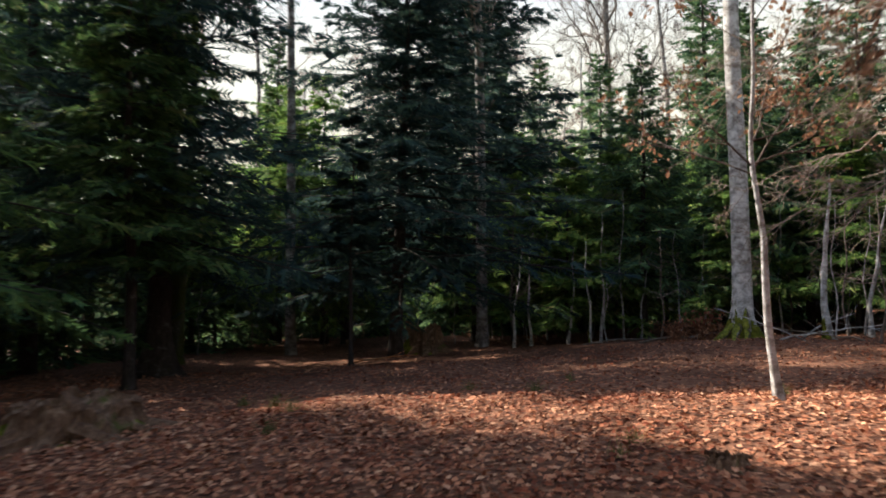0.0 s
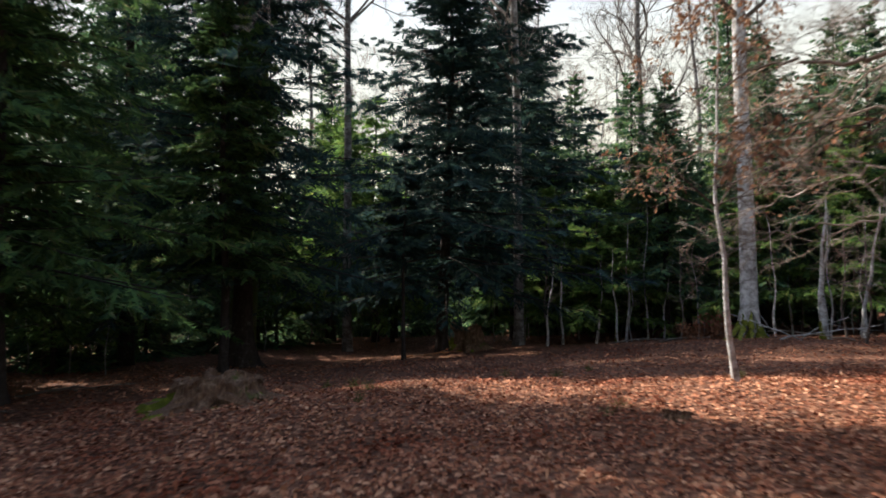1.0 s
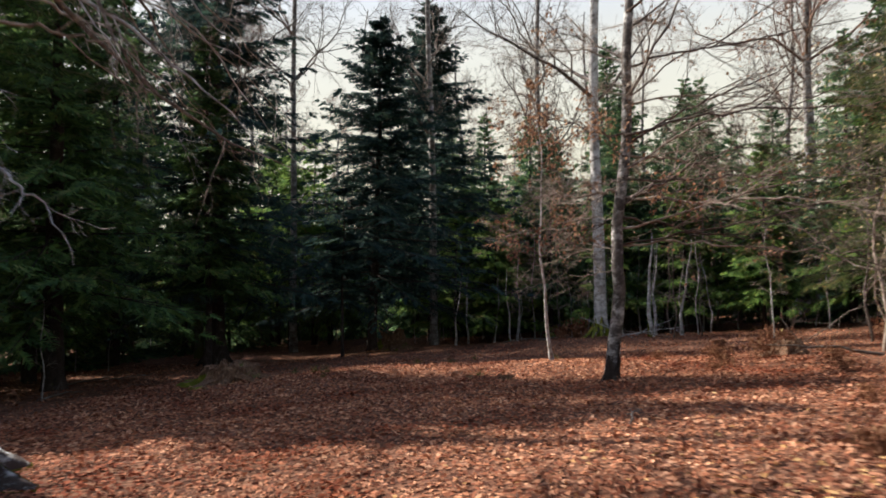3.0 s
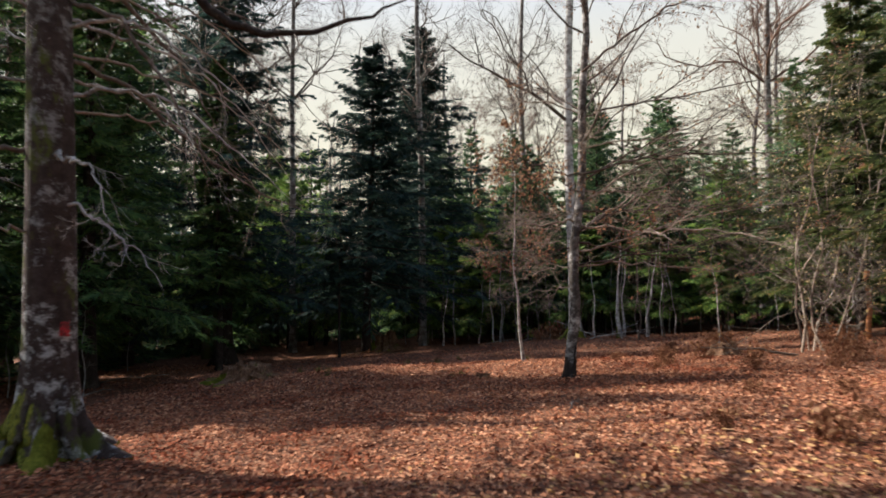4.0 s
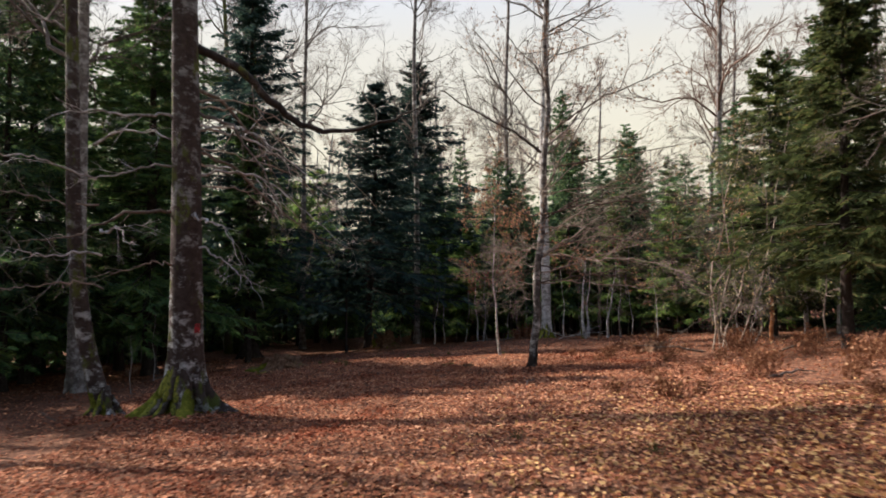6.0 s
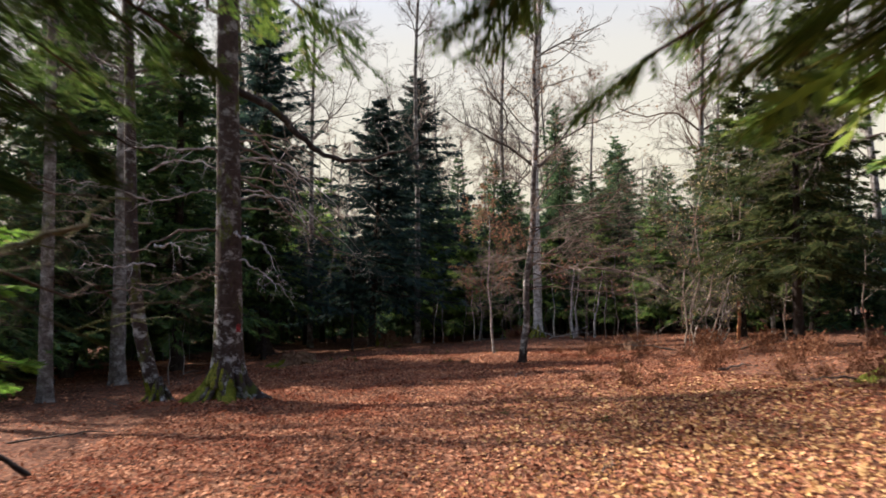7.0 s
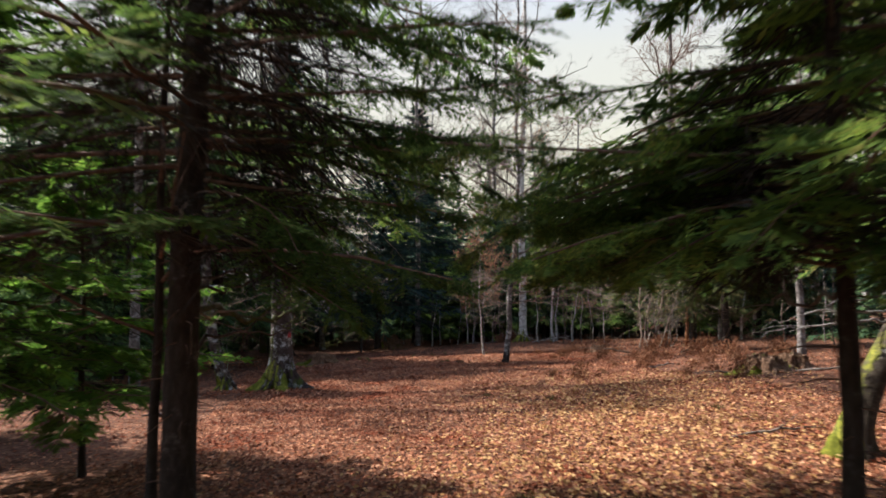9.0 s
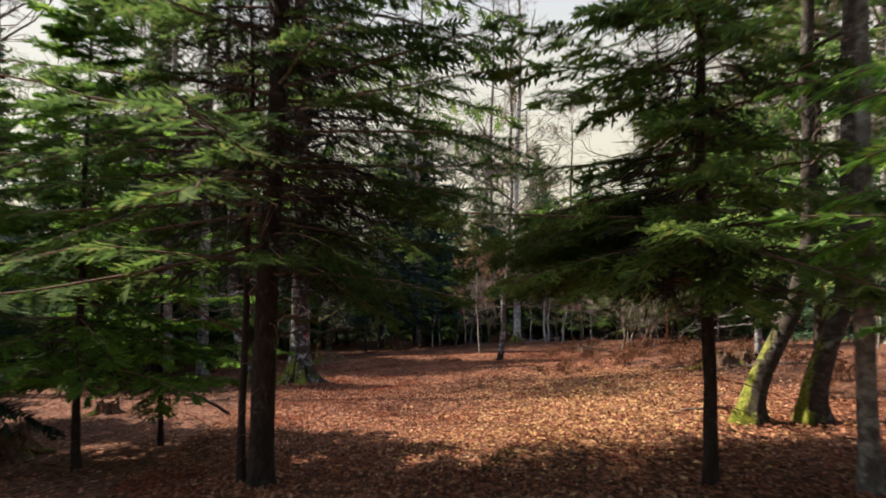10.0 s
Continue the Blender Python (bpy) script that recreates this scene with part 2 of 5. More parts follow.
def plain_soil():
    m, n, l, b = shader("forest_floor", 0.95, 0.1)
    c = scaled(n, l, 1, 1, 1)
    w = noise_tex(n, l, 5, 3, c)
    cell = n.new("ShaderNodeTexVoronoi")
    cell.inputs["Scale"].default_value = 17
    l.new(mix(n, l, 0.06, c, w.outputs[1]), cell.inputs["Vector"])
    r = ramp(n, [(0.0, (0.045, 0.021, 0.013)), (0.4, (0.11, 0.052, 0.029)), (0.75, (0.19, 0.097, 0.054)), (1.0, (0.30, 0.17, 0.10))])
    l.new(cell.outputs["Color"], r.inputs[0])
    big = noise_tex(n, l, 0.5, 5, c)
    k = ramp(n, [(0.35, (0.6, 0.55, 0.5)), (0.65, (1.05, 1.0, 1.0))])
    l.new(big.outputs[0], k.inputs[0])
    mul = n.new("ShaderNodeMix")
    mul.data_type, mul.blend_type = "RGBA", "MULTIPLY"
    mul.inputs[0].default_value = 1
    l.new(r.outputs[0], mul.inputs[6])
    l.new(k.outputs[0], mul.inputs[7])
    l.new(mul.outputs[2], b.inputs["Base Color"])
    bump(n, l, b, cell.outputs["Distance"], 0.9, 0.03)
    return m


def plain_paint():
    m, n, l, b = shader("red_paint", 0.7, 0.3)
    t = noise_tex(n, l, 25, 4, scaled(n, l, 1, 1, 1))
    r = ramp(n, [(0.38, (0.12, 0.02, 0.018)), (0.6, (0.38, 0.025, 0.028))])
    l.new(t.outputs[0], r.inputs[0])
    l.new(r.outputs[0], b.inputs["Base Color"])
    return m


M_MOSS, M_SOIL, M_PAINT = plain_moss(), plain_soil(), plain_paint()


# ---- mesh helpers ----
class Soup:
    """Vertices and faces gathered from arrays, made into one mesh."""

    def __init__(self):
        self.v, self.f, self.count = [], [], 0

    def add(self, verts, faces):
        verts = np.asarray(verts, np.float32).reshape(-1, 3)
        self.v.append(verts)
        self.f.append(np.asarray(faces, np.int64) + self.count)
        self.count += len(verts)

    def mesh(self, name, material, smooth=True):
        me = bpy.data.meshes.new(name)
        v = np.concatenate(self.v)
        loops = np.concatenate([f.ravel() for f in self.f]).astype(np.int32)
        sizes = np.concatenate([np.full(len(f), f.shape[1]) for f in self.f])
        starts = np.concatenate(([0], np.cumsum(sizes)[:-1])).astype(np.int32)
        me.vertices.add(len(v))
        me.vertices.foreach_set("co", v.ravel())
        me.loops.add(len(loops))
        me.loops.foreach_set("vertex_index", loops)
        me.polygons.add(len(sizes))
        me.polygons.foreach_set("loop_start", starts)
        me.update(calc_edges=True)
        me.polygons.foreach_set("use_smooth", np.full(len(sizes), smooth))
        me.materials.append(material)
        return me


def part(name, soup, material, parent, label="", smooth=True, kind=""):
    ob = new(name, soup.mesh(name, material, smooth))
    ob.parent = parent
    return tagged(ob, label, kind=kind)


def unit(a):
    return a / np.maximum(np.linalg.norm(a, axis=-1, keepdims=True), 1e-9)


def tubes(soup, P, R, sides):
    """Round tubes along polylines P (n, k, 3) with radii R (n, k)."""
    n, k = R.shape
    T = unit(np.gradient(P, axis=1))
    ref = np.where(np.abs(T[..., 2:3]) > 0.9, np.array([1.0, 0, 0]), np.array([0, 0, 1.0]))
    U = unit(np.cross(T, ref))
    W = np.cross(T, U)
    a = np.arange(sides) * 2 * np.pi / sides
    V = P[:, :, None] + R[:, :, None, None] * (np.cos(a)[:, None] * U[:, :, None] + np.sin(a)[:, None] * W[:, :, None])
    i = np.arange(n)[:, None, None] * k * sides
    j = np.arange(k - 1)[None, :, None] * sides
    s = np.arange(sides)[None, None, :]
    t = (s + 1) % sides
    F = np.stack([i + j + s, i + j + t, i + j + sides + t, i + j + sides + s], -1)
    soup.add(V, F.reshape(-1, 4))


def along(P, u):
    """Points and directions at the fractions u (n, m) of the polylines P (n, k, 3)."""
    k = P.shape[1]
    x = np.clip(u, 0, 1) * (k - 1)
    i = np.minimum(x.astype(int), k - 2)
    f = (x - i)[..., None]
    r = np.arange(len(P))[:, None]
    return P[r, i] * (1 - f) + P[r, i + 1] * f, unit(P[r, i + 1] - P[r, i])


def diamonds(soup, A, D, L, W, N):
    """Flat lozenges from A along D, of length L and width W, in the plane square to N."""
    S = unit(np.cross(D, N)) * (W[..., None] / 2)
    mid = A + D * (L * 0.45)[..., None]
    V = np.stack([A, mid + S, A + D * L[..., None], mid - S], -2).reshape(-1, 3)
    soup.add(V, np.arange(len(V)).reshape(-1, 4))


def spikes(soup, A, D, L, W, N):
    """Pointed flat sprays, broad at the foot."""
    S = unit(np.cross(D, N)) * (W[..., None] / 2)
    foot = A + D * (L * 0.12)[..., None]
    V = np.stack([foot - S, foot + S, A + D * L[..., None]], -2).reshape(-1, 3)
    soup.add(V, np.arange(len(V)).reshape(-1, 3))


def comb(soup, rng, A, D, L, N, cnt):
    """A shoot as a thin core with rows of needles combed forward on both sides."""
    diamonds(soup, A, D, L * 1.03, np.full(L.shape, 0.010), N)
    w = np.arange(cnt) / cnt
    pos = A[:, None] + D[:, None] * (L[:, None] * w)[..., None]
    C = unit(np.cross(D, N))[:, None]
    step = D[:, None] * (0.78 * L[:, None] / cnt)[..., None]
    for sg in (-1, 1):
        tip = pos + step + sg * C * rng.uniform(0.018, 0.026, (len(A), cnt, 1)) + D[:, None] * 0.012 + N[:, None] * rng.uniform(-0.004, 0.008, (len(A), cnt, 1))
        V = np.stack([pos, pos + step, tip], -2).reshape(-1, 3)
        soup.add(V, np.arange(len(V)).reshape(-1, 3))


def folded(soup, rng, A, D, L):
    """Fallen leaves: pointed ovals creased along the midrib."""
    N = unit(rng.normal(size=A.shape) * 0.32 + np.array([0, 0, 1.0]))
    S = unit(np.cross(D, N))
    L = L[:, None]
    mid = A + D * L * 0.45 + N * L * rng.uniform(-0.02, 0.20, L.shape)
    w = L * rng.uniform(0.26, 0.38, L.shape)
    V = np.stack([A, mid + S * w, A + D * L + N * L * rng.uniform(-0.05, 0.15, L.shape), mid - S * w], -2).reshape(-1, 3)
    i = np.arange(len(A))[:, None] * 4
    soup.add(V, np.concatenate([i + [0, 1, 2], i + [0, 2, 3]]))


def blades(soup, rng, A, D, size, droop=0.25):
    """Beech leaves: six corners, folded along the midrib."""
    D = unit(D)
    N = unit(rng.normal(size=A.shape) * 0.6 + np.array([0, 0, 1.0]))
    S = unit(np.cross(D, N))
    N = np.cross(S, D)
    L = size[..., None]
    w = L * rng.uniform(0.26, 0.36, L.shape)
    lift = N * L * rng.uniform(0.02, 0.22, L.shape)
    curl = N * L * rng.uniform(-droop, droop, L.shape)
    V = np.stack([A, A + D * L * 0.3 + S * w + lift, A + D * L * 0.7 + S * w * 0.8 + lift + curl * 0.5,
                  A + D * L + curl, A + D * L * 0.7 - S * w * 0.8 + lift + curl * 0.5, A + D * L * 0.3 - S * w + lift], -2)
    i = np.arange(len(A))[:, None] * 6
    soup.add(V.reshape(-1, 3), np.concatenate([i + [0, 1, 2, 3], i + [0, 3, 4, 5]]))


# ---- the lie of the land ----
MOUNDS = [(2.5, 6.05, 0.14, 0.9), (5.6, 14.3, 0.16, 1.5), (-2.8, 6.0, 0.14, 1.2), (5.8, -7.2, 0.12, 1.3),
          (-0.6, -2.2, -0.10, 1.6), (-3.4, 17.4, -0.14, 2.0), (-0.2, -9.2, -0.10, 0.9), (-0.2, 8.2, 0.12, 1.4),
          (-3.8, -1.5, 0.08, 1.1), (3.2, -13.6, 0.08, 1.0)]


def land(x, y):
    x, y = np.asarray(x, float), np.asarray(y, float)
    lx, ly = 60 * np.tanh(x / 60), 70 * np.tanh(y / 70)
    X, Y = 12 * np.tanh(x / 12), 25 * np.tanh((y + 2) / 25)
    z = 0.401 + 0.0616 * lx - 0.0522 * ly + 0.0011 * X * X - 0.00131 * X * Y + 0.00034 * Y * Y
    for a, b, h, s in MOUNDS:
        z = z + h * np.exp(-((x - a) ** 2 + (y - b) ** 2) / (2 * s * s))
    z = z + 0.02 * np.sin(1.7 * x + 0.8 * y) * np.sin(1.3 * y - 0.5 * x) + 0.012 * np.sin(4.1 * x + 1.0) * np.sin(3.7 * y + 0.6 * x)
    return z


def axis(fine0, fine1, step, far):
    a = np.arange(fine0, fine1, step)
    g = np.cumsum(step * 1.22 ** np.arange(1, 40))
    g = g[g < far]
    return np.concatenate([fine0 - g[::-1], a, a[-1] + g])


gx, gy = axis(-12, 13, 0.3, 600), axis(-25, 24, 0.3, 600)
XX, YY = np.meshgrid(gx, gy)
ground = Soup()
nx = len(gx)
idx = (np.arange(len(gy) - 1)[:, None] * nx + np.arange(nx - 1)[None]).ravel()
ground.add(np.stack([XX, YY, land(XX, YY)], -1), np.stack([idx, idx + 1, idx + nx + 1, idx + nx], -1))
tagged(new("ground", ground.mesh("ground", M_SOIL)), "sloping forest floor of brown soil and trodden leaves", "ground", kind="structure")


def litter():
    """Fallen beech leaves, thickest on the open glade."""
    rng = np.random.default_rng(5)
    soup = Soup()
    for x0, x1, y0, y1, per in ((-4.5, 5.5, -20, -2, 470), (-5.5, 6.5, -2, 8, 380), (-11, 11, -22, 15, 75), (-16, 18, -24, 30, 12)):
        n = int((x1 - x0) * (y1 - y0) * per)
        x, y = rng.uniform(x0, x1, n), rng.uniform(y0, y1, n)
        A = np.stack([x, y, land(x, y) + rng.uniform(0.0, 0.03, n)], -1)
        D = rng.normal(size=(n, 3)) * np.array([1, 1, 0.14])
        folded(soup, rng, A, unit(D), rng.uniform(0.038, 0.074, n))
    tagged(new("leaf_litter", soup.mesh("leaf_litter", M_LITTER, False)), "thick carpet of fallen brown beech leaves", "leaf litter", kind="stuff")


def pale_drift():
    """Paler leaves on top, in three soft-edged drifts over the open glade."""
    rng = np.random.default_rng(6)
    soup = Soup()
    for x, y, sx, sy, n in ((2.4, -9.0, 1.3, 2.8, 5200), (1.0, -13.2, 1.4, 1.5, 2600), (4.4, -6.5, 1.2, 2.0, 1800)):
        px, py = rng.normal(x, sx, n), rng.normal(y, sy, n)
        A = np.stack([px, py, land(px, py) + rng.uniform(0.015, 0.04, n)], -1)
        folded(soup, rng, A, unit(rng.normal(size=(n, 3)) * np.array([1, 1, 0.14])), rng.uniform(0.042, 0.08, n))
    tagged(new("dry_leaves", soup.mesh("dry_leaves", M_PALELEAF, False)), "loose drift of pale beech leaves", "leaf litter", kind="stuff")


litter()
pale_drift()


# ---- trees ----
def stem_path(rng, height, wob, lean=(0, 0), k=14, sweep=None):
    """A trunk's line from just under the ground to its top."""
    t = np.linspace(0, 1, k)
    p = np.zeros((k, 3))
    p[:, 2] = t * height - 0.12 * (t == 0)
    ph = rng.uniform(0, 6.28, 4)
    env = np.minimum(1, t * 4)
    p[:, 0] = lean[0] * t * height + wob * env * (np.sin(5 * t + ph[0]) + 0.5 * np.sin(13 * t + ph[1]))
    p[:, 1] = lean[1] * t * height + wob * env * (np.sin(4 * t + ph[2]) + 0.5 * np.sin(11 * t + ph[3]))
    if sweep:
        p[:, 0] += sweep[0] * np.tanh(p[:, 2] / sweep[2])
        p[:, 1] += sweep[1] * np.tanh(p[:, 2] / sweep[2])
    return p


def trunk_mesh(soup, rng, P, R, sides=16, flare=0.3, lobes=5, reach=0.35, rough=0.04):
    """A trunk with a flared foot, root lobes and an uneven skin."""
    zz = np.concatenate([np.array([-0.15, 0, 0.06, 0.14, 0.25, 0.4, 0.6, 0.9, 1.3]), np.linspace(1.6, P[-1, 2], 20 if P[-1, 2] > 4 else 5)])
    zz = zz[zz <= P[-1, 2]]
    C = np.stack([np.interp(zz, P[:, 2], P[:, i]) for i in range(3)], -1)
    C[:, 2] = zz
    r = np.interp(zz, P[:, 2], R)
    a = np.arange(sides) * 2 * np.pi / sides
    ph = rng.uniform(0, 6.28, 3)
    root = np.maximum(0, np.cos(lobes * a + ph[0] + 0.8 * np.sin(a + ph[1]))) ** 1.3
    f = flare * np.exp(-np.maximum(zz, 0) / reach)
    rr = r[:, None] * (1 + f[:, None] * (0.25 + 1.7 * root[None])) * (1 + rough * rng.normal(size=(len(zz), sides)))
    V = C[:, None] + np.stack([rr * np.cos(a), rr * np.sin(a), np.zeros_like(rr)], -1)
    k = len(zz)
    j, s = np.arange(k - 1)[:, None] * sides, np.arange(sides)[None]
    t = (s + 1) % sides
    soup.add(V, np.stack([j + s, j + t, j + sides + t, j + sides + s], -1).reshape(-1, 4))
    return V, C


def moss_on(V, C, high, toward, more=0.0):
    """A moss cushion over a trunk's foot, higher on the side it faces and with a ragged rim."""
    k, sides = V.shape[:2]
    a = np.arange(sides) * 2 * np.pi / sides
    facing = np.cos(a - math.atan2(toward[1], toward[0]))
    lim = high * (0.34 + 0.48 * facing + 0.26 * np.sin(5 * a + 1.0) + 0.2 * np.sin(9 * a) + 0.12 * np.sin(14 * a + 2)) + more * np.maximum(0, facing - 0.45)
    out = V + unit(V - C[:, None]) * (0.012 + 0.012 * np.abs(np.sin(7 * a + 3 * C[:, 2:3])))[..., None]
    out[..., 2] = np.minimum(out[..., 2], np.maximum(lim, 0.02)[None])
    soup = Soup()
    j, s = np.meshgrid(np.arange(k - 1), np.arange(sides), indexing="ij")
    ok = (C[:-1, 2][:, None] < np.minimum(lim, np.roll(lim, -1))[None])
    j, s = j[ok] * sides, s[ok]
    t = (s + 1) % sides
    used, faces = np.unique(np.stack([j + s, j + t, j + sides + t, j + sides + s], -1), return_inverse=True)
    soup.add(out.reshape(-1, 3)[used], faces.reshape(-1, 4))
    return soup


def offshoots(rng, P, R, n, u0, u1, angle, length, k, wob, rise, thick, flat=1.0, bias=(0, 0, 0), cap=0.013, floor=0.0016):
    """n side branches on each polyline: their lines and radii."""
    m = len(P)
    u = np.sort(rng.uniform(u0, u1, (m, n)), axis=1)
    A, T = along(P, u)
    x = u * (R.shape[1] - 1)
    i = np.minimum(x.astype(int), R.shape[1] - 2)
    f = x - i
    row = np.arange(m)[:, None]
    r0 = R[row, i] * (1 - f) + R[row, i + 1] * f
    A, T, u, r0 = A.reshape(-1, 3), T.reshape(-1, 3), u.ravel(), r0.ravel()
    plen = np.repeat(np.linalg.norm(np.diff(P, axis=1), axis=-1).sum(1), n)
    Q = rng.normal(size=A.shape) + np.array(bias)
    Q[:, 2] *= flat
    Q = unit(Q - (Q * T).sum(-1, keepdims=True) * T)
    g = radians(angle) * rng.uniform(0.7, 1.3, len(A))[:, None]
    D = unit(np.cos(g) * T + np.sin(g) * Q)
    L = length(plen, u) * rng.uniform(0.6, 1.15, len(A))
    out = [A]
    for _ in range(k - 1):
        out.append(out[-1] + D * (L / (k - 1))[:, None])
        D = unit(D + rng.normal(size=D.shape) * wob + np.array([0, 0, rise]))
    rad = np.minimum(r0 * thick, cap * L + 0.002)[:, None] * np.linspace(1, 0.3, k)[None]
    return np.stack(out, 1), np.maximum(rad, floor)


def bare_crown(soup, rng, P, R, levels, sides=(6, 4, 3, 3), keep=None):
    """Branches on branches. Returns the last twigs."""
    for d, kw in enumerate(levels):
        P, R = offshoots(rng, P, R, **kw)
        if keep is not None:
            ok = keep(P)
            P, R = P[ok], R[ok]
        tubes(soup, P, R, sides[d])
    return P, R


def rooted(name, x, y, label, category, group="", rz=0.0):
    ob = new(name)
    ob.matrix_world = pose(x, y, float(land(x, y)), 0, 0, rz)
    return tagged(ob, label, category, group)


FULL = [dict(n=20, u0=0.28, u1=1.0, angle=58, length=lambda p, u: p * (0.34 - 0.22 * u), k=7, wob=0.16, rise=0.05, thick=0.5),
        dict(n=7, u0=0.2, u1=1.0, angle=48, length=lambda p, u: p * (0.62 - 0.35 * u), k=5, wob=0.17, rise=0.04, thick=0.6),
        dict(n=6, u0=0.15, u1=1.0, angle=46, length=lambda p, u: p * (0.55 - 0.3 * u), k=4, wob=0.17, rise=0.02, thick=0.65),
        dict(n=4, u0=0.2, u1=1.0, angle=44, length=lambda p, u: p * 0.45, k=3, wob=0.15, rise=0.0, thick=0.7)]
FAR = [dict(n=17, u0=0.32, u1=1.0, angle=56, length=lambda p, u: p * (0.30 - 0.17 * u), k=8, wob=0.34, rise=0.10, thick=0.5, cap=0.010),
       dict(n=7, u0=0.2, u1=1.0, angle=45, length=lambda p, u: p * (0.6 - 0.3 * u), k=5, wob=0.28, rise=0.05, thick=0.65),
       dict(n=10, u0=0.12, u1=1.0, angle=46, length=lambda p, u: p * (0.6 - 0.3 * u), k=3, wob=0.2, rise=0.03, thick=0.7, floor=0.003),
       dict(n=3, u0=0.25, u1=1.0, angle=44, length=lambda p, u: p * 0.55, k=2, wob=0.2, rise=0.02, thick=0.7, floor=0.0025)]


TALL = [dict(n=24, u0=0.30, u1=1.0, angle=44, length=lambda p, u: p * (0.30 - 0.19 * u), k=8, wob=0.26, rise=0.12, thick=0.5, cap=0.010),
        dict(n=7, u0=0.15, u1=1.0, angle=42, length=lambda p, u: p * (0.6 - 0.3 * u), k=5, wob=0.28, rise=0.06, thick=0.65, floor=0.006),
        dict(n=7, u0=0.12, u1=1.0, angle=44, length=lambda p, u: p * (0.6 - 0.3 * u), k=3, wob=0.25, rise=0.04, thick=0.7, floor=0.005),
        dict(n=3, u0=0.25, u1=1.0, angle=42, length=lambda p, u: p * 0.6, k=2, wob=0.2, rise=0.02, thick=0.7, floor=0.004)]
WOOD = [dict(n=13, u0=0.3, u1=1.0, angle=44, length=lambda p, u: p * (0.36 - 0.22 * u), k=6, wob=0.34, rise=0.12, thick=0.5, cap=0.008),
        dict(n=6, u0=0.2, u1=1.0, angle=38, length=lambda p, u: p * (0.6 - 0.3 * u), k=3, wob=0.15, rise=0.06, thick=0.6, cap=0.008, floor=0.010),
        dict(n=7, u0=0.15, u1=1.0, angle=38, length=lambda p, u: p * (0.55 - 0.25 * u), k=2, wob=0.15, rise=0.03, thick=0.7, floor=0.008),
        dict(n=3, u0=0.3, u1=1.0, angle=38, length=lambda p, u: p * 0.6, k=2, wob=0.15, rise=0.03, thick=0.8, floor=0.007)]


def bare_tree(name, x, y, dia, height, label, seed, bark_mat, twig_mat=None, levels=FULL, lean=(0, 0), wob=0.12, sides=16,
              flare=0.3, lobes=5, reach=0.3, sweep=None, moss=None, sock=False, leaf=None, group="", taper=0.75, keep=None, power=0.9, kink=0.0, bend=None):
    rng = np.random.default_rng(seed)
    root = rooted(name, x, y, label, "tree", group)
    P = stem_path(rng, height, wob, lean, 40, sweep)
    P[:, 0] += kink * (np.sin(2.3 * P[:, 2]) + 0.5 * np.sin(5.1 * P[:, 2] + 1)) * np.minimum(1, P[:, 2])
    P[:, 1] += kink * np.sin(1.9 * P[:, 2] + 2) * np.minimum(1, P[:, 2])
    if bend:
        u = np.clip(P[:, 2] / bend[1], 0, 1)
        P[:, 0] += bend[0] * u * u * (3 - 2 * u)
    R = dia / 2 * (1 - taper * np.linspace(0, 1, 40) ** power)
    R[-1] *= 0.5
    s = Soup()
    V, C = trunk_mesh(s, rng, P, R, sides, flare, lobes, reach, 0.02 if sides > 20 else 0.04)
    trunk = part("trunk", s, bark_mat, root)
    if moss:
        part("foot" if sock else "moss", moss_on(V, C, *moss), M_FIRBARK if sock else M_MOSS, trunk, "blackened wet bark" if sock else "bright green moss")
    s = Soup()
    tp, tr = bare_crown(s, rng, P[None], R[None], levels, keep=keep)
    part("crown", s, twig_mat or M_TWIG, root, "bare branches and fine twigs", kind="stuff")
    if leaf:
        mat, per, size, what = leaf
        A, D = along(tp, rng.uniform(0.2, 1, (len(tp), per)))
        A, D = A.reshape(-1, 3), D.reshape(-1, 3)
        ok = rng.uniform(size=len(A)) < 0.75
        A, D = A[ok], D[ok]
        s = Soup()
        blades(s, rng, A, D + rng.normal(size=D.shape) * 0.7 - np.array([0, 0, 0.4]), rng.uniform(0.6, 1.1, len(A)) * size)
        part("foliage", s, mat, root, what, False, "stuff")
    return root, P, R


